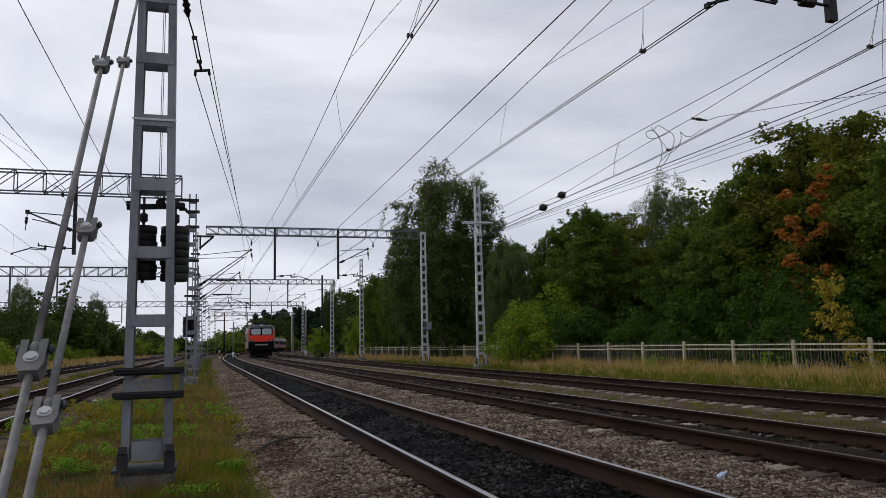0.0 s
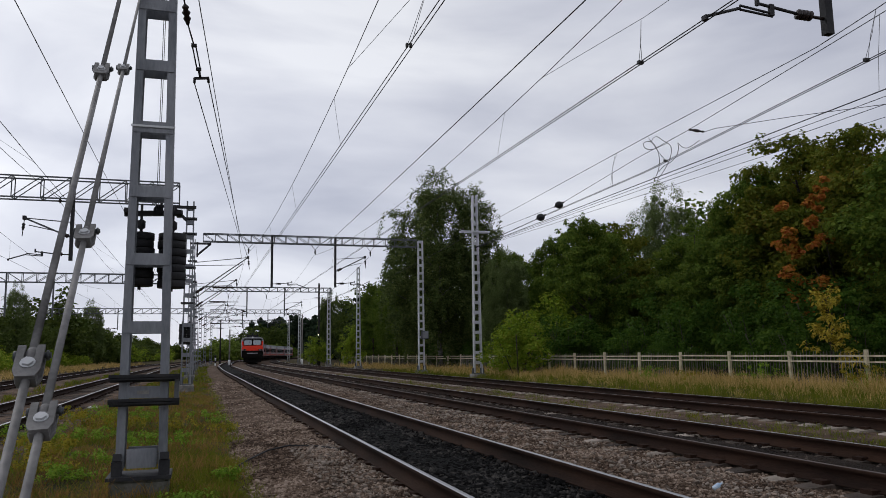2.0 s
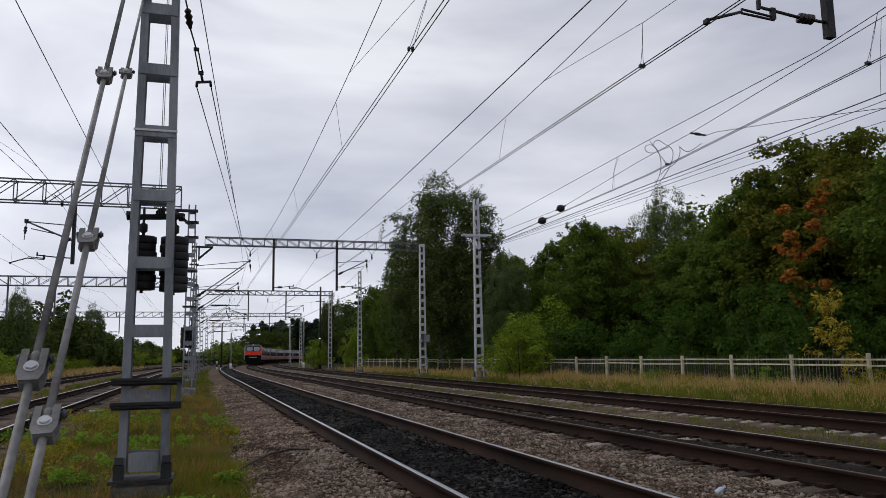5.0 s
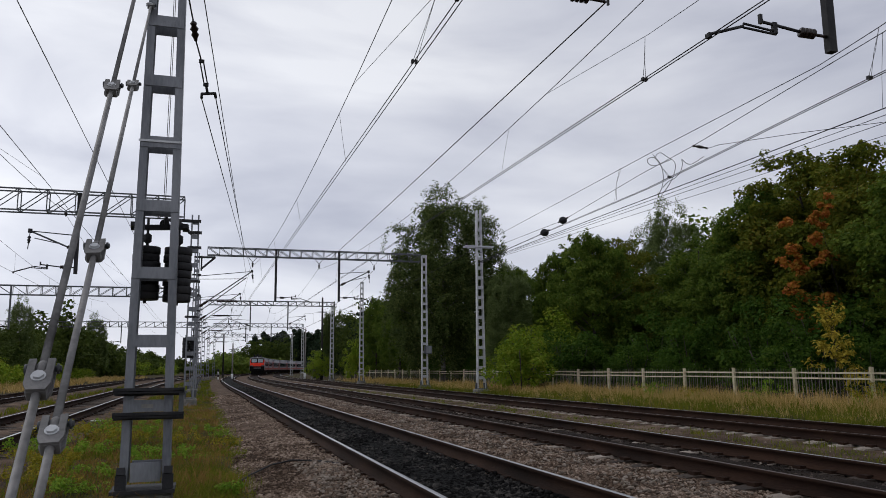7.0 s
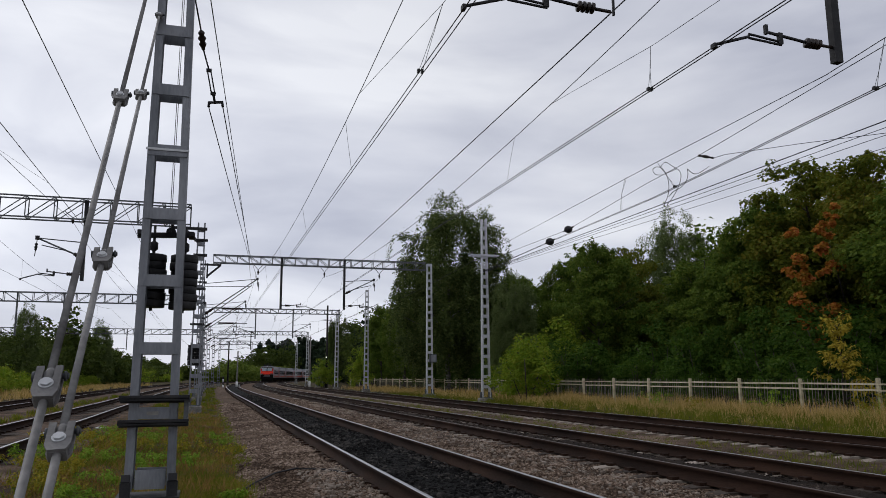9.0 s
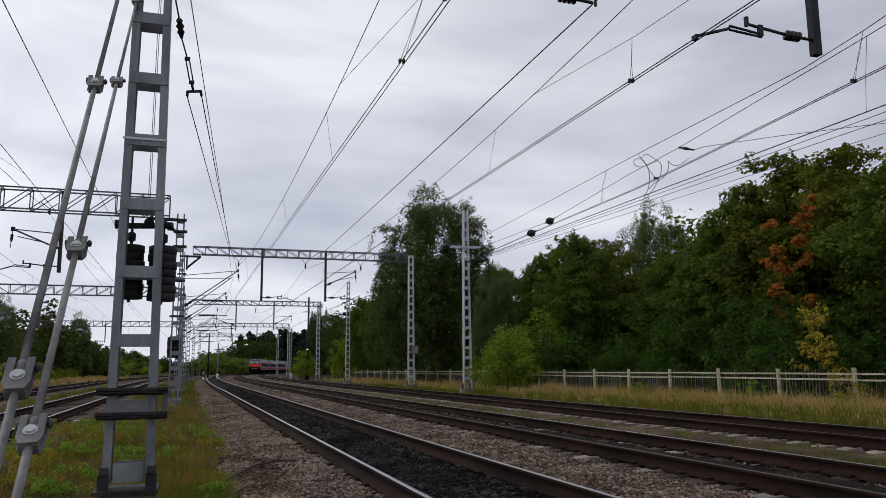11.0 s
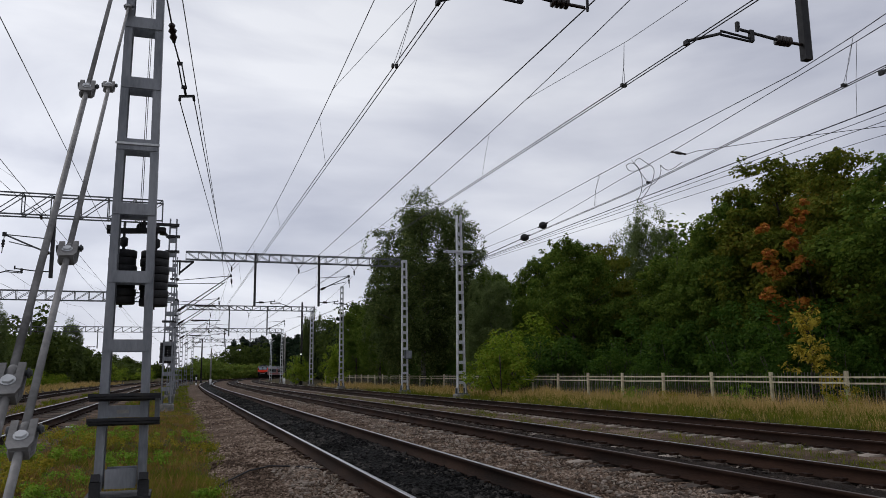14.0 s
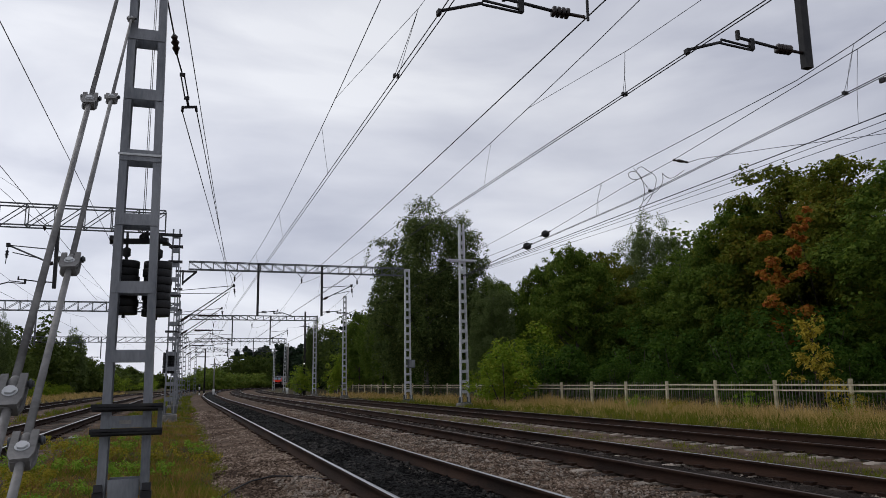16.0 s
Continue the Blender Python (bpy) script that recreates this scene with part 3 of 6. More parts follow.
        rod(bm, (x - 0.02, 0.16, 2.85), (x + 0.01, 0.16, 10.0), 0.004, 5)
        part("tension_cable", bm, M["wire_pale"], t)
    return t


def guy(label, a, b, clamps, r):
    """A guy of steel bars from a up to b, its bars joined by forked clamps at the given heights."""
    a, b = Vector(a), Vector(b)
    t = thing("mast_guy", label, "guy rod", "mast guys", at=Matrix.Translation(a))
    d = (b - a).normalized()
    side = d.cross(Vector((0, 1, 0))).normalized()
    if side.x < 0:
        side = -side
    front = side.cross(d).normalized()
    if front.y > 0:
        front = -front
    stops = [0.0] + [(z - a.z) / d.z for z, s in clamps] + [(b - a).length]
    for s0, s1 in zip(stops, stops[1:]):
        bm = bm_new()
        rod(bm, d * (s0 + (0.05 if s0 else 0)), d * (s1 - (0.02 if s1 < stops[-1] else 0)), r, 14)
        part("guy_bar", bm, M["guy_steel"], t)
    for (z, s), q in zip(clamps, stops[1:]):
        m = Matrix.Translation(d * q) @ Matrix((side, front, d)).transposed().to_4x4()
        bm = bm_new()
        w, hh, gap = 0.042 * s, 0.078 * s, 0.022 * s
        # forked body: notched plates in front and behind, joined at the foot
        out = [(-w, hh), (-w, -hh * 0.55), (-w * 0.7, -hh * 0.95), (w * 0.7, -hh * 0.95), (w, -hh * 0.55), (w, hh), (gap * 0.8, hh), (gap * 0.8, hh * 0.25), (0, hh * 0.05), (-gap * 0.8, hh * 0.25), (-gap * 0.8, hh)]
        for f0, f1 in ((gap * 0.65, gap * 1.2), (-gap * 1.2, -gap * 0.65)):
            face = bm.faces.new([bm.verts.new((px, f0, pz)) for px, pz in out])
            ext = bmesh.ops.extrude_face_region(bm, geom=[face])
            bmesh.ops.translate(bm, verts=[q2 for q2 in ext["geom"] if isinstance(q2, bmesh.types.BMVert)], vec=(0, f1 - f0, 0))
        box(bm, -w * 0.72, w * 0.72, -gap * 0.66, gap * 0.66, -hh * 0.97, -hh * 0.5)
        bmesh.ops.recalc_face_normals(bm, faces=bm.faces)
        c = part("clamp", bm, M["guy_steel"], t, "forked steel turnbuckle clamp")
        c.matrix_basis = m
        bm = bm_new()
        rod(bm, (0, gap * 1.2, -hh * 0.15), (0, gap * 1.75, -hh * 0.15), 0.019 * s, 6)
        rod(bm, (0, gap * 1.2, -hh * 0.15), (0, gap * 1.35, -hh * 0.15), 0.024 * s, 14)
        part("bolt", bm, M["galv_far"], c, "bright hexagonal bolt")
        bm = bm_new()
        rod(bm, (-w * 1.3, 0, hh * 0.65), (w * 1.45, 0, hh * 0.65), 0.011 * s, 10)
        rod(bm, (-w * 1.3, 0, hh * 0.65), (-w * 1.02, 0, hh * 0.65), 0.019 * s, 10)
        rod(bm, (w * 1.1, 0, hh * 0.65), (w * 1.3, 0, hh * 0.65), 0.018 * s, 6)
        part("cross_pin", bm, M["galv_dark"], c, "dark cross pin with nut")
        bm = bm_new()
        lathe(bm, (0, 0, hh * 0.05), (0, 0, hh * 1.05), [(0, r * 1.1), (0.3, r * 1.6), (0.7, r * 1.6), (1.0, r)], 12)
        part("bar_eye", bm, M["guy_steel"], c)
    return t


near_mast()
guy("grey steel guy rod with forked clamps, anchored behind the mast", (-0.504, 1.62, 0.0), (-0.713, 9.0, 6.69), ((1.144, 1.0), (2.856, 1.0)), 0.0145)
guy("thinner grey steel guy rod with forked clamps beside the mast", (-0.3715, 1.2, 0.07), (-0.727, 8.99, 5.40), ((0.985, 0.86), (1.69, 0.92), (3.29, 0.95), (5.33, 0.95)), 0.0130)


def anchor_block():
    t = thing("guy_anchor", "grey weathered concrete guy anchor in the grass", "anchor block", at=pose(-0.44, 1.4, -0.35))
    bm = bm_new()
    box(bm, -0.22, 0.20, -0.35, 0.35, 0, 0.42)
    bmesh.ops.bevel(bm, geom=bm.edges[:], offset=0.04, segments=2, affect="EDGES")
    part("block", bm, M["concrete"], t)


anchor_block()

ROW = [(34.0, 7.75), (51.0, 8.6), (64.0, 7.8), (78.0, 8.4), (92.0, 8.6), (110.0, 8.2), (128.0, 8.2), (150.0, 8.4)]
for yy, hh in ROW:
    channel_mast("grey ladder-like steel mast in the row beside the side track", -0.45 + offs(yy), yy, hh, 0.42, 0.32, 0.06, mat="galv", group="overhead line masts")
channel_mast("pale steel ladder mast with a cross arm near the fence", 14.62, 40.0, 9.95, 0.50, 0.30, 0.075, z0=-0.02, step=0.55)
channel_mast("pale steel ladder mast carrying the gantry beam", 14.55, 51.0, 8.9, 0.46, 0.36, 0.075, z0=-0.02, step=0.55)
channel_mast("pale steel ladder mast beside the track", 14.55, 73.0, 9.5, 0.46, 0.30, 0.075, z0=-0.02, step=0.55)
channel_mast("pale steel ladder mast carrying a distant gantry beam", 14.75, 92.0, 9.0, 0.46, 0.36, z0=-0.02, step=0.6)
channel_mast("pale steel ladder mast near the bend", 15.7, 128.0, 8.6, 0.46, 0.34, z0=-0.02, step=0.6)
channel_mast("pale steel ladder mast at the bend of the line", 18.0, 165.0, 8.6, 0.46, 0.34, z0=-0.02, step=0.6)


def cross_arm():
    t = thing("cross_arm", "pale steel cross arm with insulators on a mast", "cross arm", at=pose(14.6, 40.0, 7.86))
    for s in (-1, 1):
        bm = bm_new()
        prism(bm, (-0.85, s * 0.16, 0), (0.85, s * 0.16, 0), 0.07, 0.09)
        part("bar", bm, M["galv_far"], t)
    for x in (-0.7, 0.7):
        bm = bm_new()
        lathe(bm, (x, 0, -0.04), (x, 0, 0.22), [(0, 0.05), (0.3, 0.09), (0.4, 0.05), (0.7, 0.08), (0.8, 0.04), (1, 0.03)], 10)
        part("insulator", bm, M["insul"], t)


cross_arm()


def relay_box(x, y, z):
    t = thing("relay_box", "small grey steel box fixed to a mast", "equipment box", at=pose(x, y, z))
    bm = bm_new()
    box(bm, -0.24, 0.24, -0.13, 0.13, -0.28, 0.28)
    bmesh.ops.bevel(bm, geom=bm.edges[:], offset=0.02, segments=2, affect="EDGES")
    part("case", bm, M["galv_dark"], t)
    bm = bm_new()
    box(bm, -0.20, 0.20, -0.15, -0.13, -0.24, 0.24)
    part("door", bm, M["galv"], t)


relay_box(14.72, 50.72, 2.4)

# ---- overhead line: gantry beams with drop posts ----


def gantry(label, y, x0, x1, zb, zt, drops, mat, bay=0.78, depth=0.45, far=False):
    t = thing("gantry_beam", label, "gantry beam", "gantry beams", at=pose(x0, y, zb))
    L, H = x1 - x0, zt - zb
    c = 0.055 if not far else 0.075
    for yy in (-depth / 2, depth / 2):
        for z in (0, H):
            bm = bm_new()
            prism(bm, (0, yy, z), (L, yy, z), c, c)
            part("chord", bm, M[mat], t)
    bm = bm_new()
    n = max(2, round(L / bay))
    for i in range(n + 1):
        x = L * i / n
        for yy in (-depth / 2, depth / 2):
            prism(bm, (x, yy, 0), (x, yy, H), c * 0.7, c * 0.7)
            if i < n:
                a, b = (0, H) if (i < n / 2) else (H, 0)
                prism(bm, (x, yy, b), (x + L / n, yy, a), c * 0.6, c * 0.6)
        prism(bm, (x, -depth / 2, 0), (x, depth / 2, 0), c * 0.6, c * 0.6)
        prism(bm, (x, -depth / 2, H), (x, depth / 2, H), c * 0.6, c * 0.6)
    part("lattice", bm, M[mat], t)
    for xd, zd, side, cut in drops:
        bm = bm_new()
        prism(bm, (xd - x0, 0, zd - zb + cut), (xd - x0, 0, H), 0.14, 0.12)
        if cut:
            prism(bm, (xd - x0, 0, zd - zb + 0.2), (xd - x0, 0, zd - zb + cut), 0.03, 0.03)
        p = part("drop_post", bm, M["black_iron" if not far else "galv_dark"], t, "dark square drop post")
        bm = bm_new()
        z = zd - zb + 0.26
        for k in range(4):
            lathe(bm, (xd - x0 + side * (0.30 + 0.07 * k), 0, z), (xd - x0 + side * (0.37 + 0.07 * k), 0, z + 0.008), [(0, 0.035), (0.3, 0.08), (0.7, 0.08), (1, 0.035)], 12)
        rod(bm, (xd - x0 + side * 0.05, 0, z - 0.01), (xd - x0 + side * 0.30, 0, z), 0.025, 8)
        part("insulator", bm, M["insul"], p)
        bm = bm_new()
        q = xd - x0
        rod(bm, (q + side * 0.55, 0, z + 0.01), (q + side * 1.32, 0, z + 0.09), 0.024, 8)
        prism(bm, (q + side * 1.05, 0, z - 0.08), (q + side * 1.05, 0, z + 0.10), 0.08, 0.05)
        prism(bm, (q + side * 1.3, 0, z + 0.05), (q + side * 1.3, 0, z + 0.20), 0.05, 0.05)
        for dz in (0.0, 0.045):
            rod(bm, (q + side * 1.03, 0, z - 0.09 + dz), (q + side * 1.62, 0, z - 0.05 + dz * 1.4), 0.019, 8)
        rod(bm, (q + side * 1.62, 0, z - 0.03), (q + side * 2.25, 0, z - 0.24), 0.024, 8)
        prism(bm, (q + side * 2.25, -0.05, z - 0.26), (q + side * 2.25, 0.05, z - 0.26), 0.05, 0.07)
        part("registration_arm", bm, M["black_iron"], p)
    return t


gantry("dark steel lattice gantry beam above the near tracks", 9.0, -0.5, 14.6, 8.5, 9.05, ((5.30, 6.02, -1, 0.6), (9.20, 5.97, -1, 0), (13.0, 5.95, -1, 0)), "galv_dark")
gantry("dark steel lattice gantry beam across three tracks", 51.0, 0.10, 14.25, 8.48, 8.98, ((4.43, 5.55, 1, 0), (8.60, 5.62, 1, 0)), "galv_dark", 0.74)
gantry("grey lattice gantry beam further along the line", 92.0, 0.55, 15.0, 8.6, 9.1, ((5.2, 5.6, -1, 0), (9.5, 5.7, 1, 0)), "galv_dark", 0.9, far=True)
gantry("grey lattice gantry beam near the bend", 128.0, 1.6, 15.6, 8.0, 8.55, ((6.6, 5.6, -1, 0), (10.6, 5.7, 1, 0)), "galv_dark", 1.0, far=True)
gantry("faint grey gantry beam at the bend", 165.0, 3.6, 18.0, 7.9, 8.5, ((8.8, 5.6, -1, 0),), "galv_dark", 1.2, far=True)
gantry("dark lattice gantry beam across the side tracks", 34.0, -21.0, -0.95, 7.60, 8.47, ((-5.06, 5.1, -1, 0), (-10.4, 5.1, -1, 0)), "galv_dark", 1.05, 0.6)
gantry("dark lattice gantry beam further along the side tracks", 78.0, -30.0, -1.0, 8.15, 9.0, ((-16.8, 5.0, -1, 0), (-12.9, 5.0, 1, 0)), "galv_dark", 1.2, 0.6, far=True)
gantry("faint lattice gantry beam far along the side tracks", 128.0, -32.0, 0.6, 7.9, 8.7, ((-12.0, 5.4, -1, 0),), "galv_dark", 1.3, 0.6, far=True)


def mast_bracket(x, y, z, bars):
    """Short braced bracket at the head of a row mast."""
    t = thing("mast_bracket", "dark braced steel bracket on a mast", "bracket", "mast brackets", at=pose(x, y, z))
    for a, b in bars:
        bm = bm_new()
        prism(bm, a, b, 0.10, 0.12)
        part("bar", bm, M["black_iron"], t)


mast_bracket(-0.45, 33.86, 7.45, (((-1.3, 0, 0.02), (0.2, 0, 0.02)), ((-0.75, 0, 0.0), (-0.16, 0, -0.55)), ((-1.2, 0, 0.25), (-1.2, 0, -0.3))))
mast_bracket(-0.45, 50.86, 8.3, (((-0.25, 0, 0.02), (1.05, 0, 0.02)), ((1.0, 0, 0.0), (0.18, 0, -0.75)), ((0.2, 0, 0.1), (0.2, 0, -0.85))))


def mast_collar(x, y, z, w):
    t = thing("mast_collar", "dark iron clamp collar round a steel mast", "clamp", "mast collars", at=pose(x, y, z))
    for s in (-1, 1):
        bm = bm_new()
        prism(bm, (-w, s * 0.17, 0), (w, s * 0.17, 0), 0.05, 0.07)
        part("clamp_bar", bm, M["black_iron"], t)
        bm = bm_new()
        rod(bm, (s * (w - 0.06), -0.22, 0), (s * (w - 0.06), 0.22, 0), 0.025, 8)
        part("clamp_bolt", bm, M["galv_dark"], t)


for cy, heights in ((34.0, (3.4, 4.9, 6.35, 7.0)), (51.0, (4.9, 5.9, 7.2)), (64.0, (4.9, 7.0)), (78.0, (5.0, 7.3))):
    for cz in heights:
        mast_collar(-0.45 + offs(cy), cy, cz, 0.28)


def pulley_bar():
    t = thing("pulley_bar", "black iron bar with a pulley carrying balance weights", "pulley bar", at=pose(0, 9.42, 2.82))
    bm = bm_new()
    prism(bm, (-0.86, 0, 0), (-0.22, 0, 0.03), 0.05, 0.06)
    part("bar", bm, M["black_iron"], t)
    bm = bm_new()
    rod(bm, (-0.49, -0.05, 0.05), (-0.49, 0.05, 0.05), 0.055, 16)
    part("pulley", bm, M["black_iron"], t)
    for x in (-0.82, -0.26):
        bm = bm_new()
        prism(bm, (x, -0.18, 0.015), (x, 0.1, 0.015), 0.06, 0.05)
        part("bracket", bm, M["black_iron"], t)


pulley_bar()


def weights(x, y, z0, z1, r, n):
    t = thing("balance_weight", "stack of black cast discs hanging as a tension weight", "balance weight", "balance weights", at=pose(x, y, z0))
    h = (z1 - z0) / n
    for k in range(n):
        bm = bm_new()
        lathe(bm, (0.05 * r * math.sin(k * 2.1), 0, k * h), (0.05 * r * math.sin(k * 2.1), 0, (k + 1) * h - 0.005), [(0, r * 0.96), (0.07, r), (0.93, r), (1, r * 0.96)], 24)
        part("disc", bm, M["black_iron"], t)
    bm = bm_new()
    lathe(bm, (0, 0, -0.04), (0, 0, z1 - z0 + 0.34), [(0, r * 0.12), (0.08, r * 0.12), (0.7, r * 0.12), (0.72, r * 0.3), (0.8, r * 0.3), (0.82, r * 0.1), (1, r * 0.1)], 8)
    part("hanger_rod", bm, M["black_iron"], t)


weights(-0.672, 9.42, 1.98, 2.60, 0.150, 7)
weights(-0.325, 9.42, 1.96, 2.60, 0.156, 7)
weights(-0.67, 34.35, 1.68, 2.55, 0.15, 8)
weights(-0.40, 34.35, 1.68, 2.55, 0.13, 8)


def cantilever(x, y, z, reach, rise):
    """Stay tubes and raking tubes meeting at a cap, the messenger hung below it; long ones carry a registration tube too."""
    t = thing("cantilever", "slim dark steel cantilever arm holding the contact wire", "cantilever arm", "cantilevers", at=pose(x, y, z))
    big = abs(reach) > 2.5
    bars = [((0, 0, 0), (reach, 0, rise), 0.035), ((0, 0, rise * 0.84), (reach, 0, rise), 0.022)]
    if big:
        bars += [((reach * 0.08, 0.05, -0.12), (reach * 0.9, 0.05, rise * 0.83), 0.03), ((0, 0, rise * 0.76), (reach * 0.88, 0, rise * 0.80), 0.02), ((reach * 0.35, 0, rise * 0.20), (reach * 1.06, 0, rise * 0.20), 0.03)]
    else:
        bars.append(((reach * 0.35, 0, rise * 0.35), (reach * 0.9, 0, rise * 0.62), 0.02))
    for a, b, r in bars:
        bm = bm_new()
        rod(bm, a, b, r, 6)
        part("tube", bm, M["galv_dark"], t)
    bm = bm_new()
    box(bm, reach - 0.07, reach + 0.07, -0.06, 0.06, rise - 0.07, rise + 0.09)
    rod(bm, (reach, 0, rise), (reach * 1.03, 0, rise - 0.75), 0.018, 6)
    lathe(bm, (reach * 1.01, 0, rise - 0.2), (reach * 1.02, 0, rise - 0.5), [(0, 0.03), (0.2, 0.07), (0.4, 0.04), (0.6, 0.07), (0.8, 0.04), (1, 0.05)], 8)
    part("messenger_link", bm, M["black_iron"], t)
    bm = bm_new()
    lathe(bm, (reach * 0.06, 0, rise * 0.06), (reach * 0.2, 0, rise * 0.2), [(0, 0.05), (0.2, 0.1), (0.4, 0.06), (0.6, 0.1), (0.8, 0.06), (1, 0.08)], 8)
    if big:
        lathe(bm, (reach * 0.36, 0, rise * 0.2), (reach * 0.75, 0, rise * 0.2), [(0, 0.04)] + [(q / 10, 0.075 if q % 2 else 0.05) for q in range(1, 10)] + [(1, 0.04)], 8)
    part("insulator", bm, M["insul"], t)


cantilever(-0.45, 51.0, 5.05, 3.35, 2.45)
cantilever(-0.45, 64.0, 5.05, 3.2, 2.2)
cantilever(-0.3, 92.0, 5.2, 3.3, 2.2)
cantilever(0.2, 110.0, 5.2, 3.3, 2.2)
cantilever(-5.06, 34.0, 6.05, -1.75, 0.75)
cantilever(-10.4, 34.0, 6.05, -1.75, 0.75)
cantilever(8.62, 51.0, 6.68, 2.0, 1.0)
cantilever(5.2, 92.0, 6.2, -2.4, 0.8)
cantilever(6.6, 128.0, 6.2, -2.0, 0.9)
cantilever(10.6, 128.0, 6.2, 2.0, 0.9)
cantilever(0.9, 128.0, 5.2, 3.0, 2.2)
cantilever(9.5, 92.0, 6.4, 2.0, 1.0)

def messenger_hanger(x, y, zb, zm):
    """A vee of rods and a strain insulator that hold the messenger wire under a gantry beam."""
    t = thing("messenger_hanger", "dark vee hanger with an insulator under a gantry beam", "wire hanger", "messenger hangers", at=pose(x, y, zm))
    h = zb - zm
    for q in (-0.32, 0.32):
        bm = bm_new()
        rod(bm, (q, 0, h), (0, 0, h * 0.5), 0.016, 6)
        part("rod", bm, M["black_iron"], t)
    bm = bm_new()
    lathe(bm, (0, 0, h * 0.52), (0, 0, 0), [(0, 0.02), (0.15, 0.03), (0.25, 0.075), (0.38, 0.035), (0.5, 0.075), (0.62, 0.035), (0.75, 0.06), (0.85, 0.025), (1, 0.02)], 10)
    part("insulator", bm, M["insul"], t)


for hx, hy, hb in ((2.93, 51.0, 8.48), (7.25, 51.0, 8.48), (11.0, 51.0, 8.48), (3.1, 92.0, 8.6), (7.4, 92.0, 8.6), (4.3, 128.0, 8.2), (8.5, 128.0, 8.2), (-5.55, 34.0, 7.95)):
    messenger_hanger(hx, hy, hb, 7.75 if hx > 0 else 7.45)

# ---- overhead line: wires ----


def sag_line(p, q, sag, n=14):
    p, q = Vector(p), Vector(q)
    return [tuple(p.lerp(q, i / n) - Vector((0, 0, 4 * sag * (i / n) * (1 - i / n)))) for i in range(n + 1)]


def catenary(x, spans, zc, zm, pair, zig, aside):
    """Contact wires (one or two) and the messenger above, span by span, with droppers."""
    sup = [(x + offs(y) + zig * (-1) ** k, y) for k, y in enumerate(spans)]
    for dx in ((-0.035, 0.035) if pair else (0,)):
        wire("contact_wire", [(px + dx, py, zc) for px, py in sup], 0.0085, "dark grooved copper contact wire above a track")
    pts = []
    for (xa, ya), (xb, yb) in zip(sup, sup[1:]):
        pts += sag_line((x + aside + (xa - x), ya, zm), (x + aside + (xb - x), yb, zm), (zm - zc) * 0.52)[:-1]
    pts.append((sup[-1][0] + aside, sup[-1][1], zm))
    wire("messenger_wire", pts, 0.0085, "dark messenger wire sagging between supports")
    for (xa, ya), (xb, yb) in zip(sup, sup[1:]):
        n = 5 if yb - ya > 25 else 3
        if ya > 130:
            continue
        for k in range(1, n):
            f = k / n
            px, py = xa + (xb - xa) * f, ya + (yb - ya) * f
            mx = px + aside
            top = zm - 4 * (zm - zc) * 0.52 * f * (1 - f)
            d = wire("dropper_wire", [(mx, py, top), ((mx + px) / 2, py + 0.03, (top + zc) / 2), (px, py, zc)], 0.004, "thin dropper wire between messenger and contact wire")


def all_catenary():
    catenary(3.06, (-40, 9, 51, 92, 128, 165, 205), 6.0, 7.75, True, -0.03, -0.16)
    catenary(7.02, (-40, 9, 51, 92, 128, 165, 205), 5.98, 7.75, True, 0.0, 0.23)
    catenary(11.2, (51, 92, 128, 165), 6.05, 7.75, True, -0.2, 0.0)
    catenary(-4.05, (-30, 34, 78, 128, 165), 6.1, 7.6, False, 0.0, -1.5)
    catenary(-9.0, (-30, 34, 78, 128, 165), 6.1, 7.6, False, 0.2, 0.0)


all_catenary()


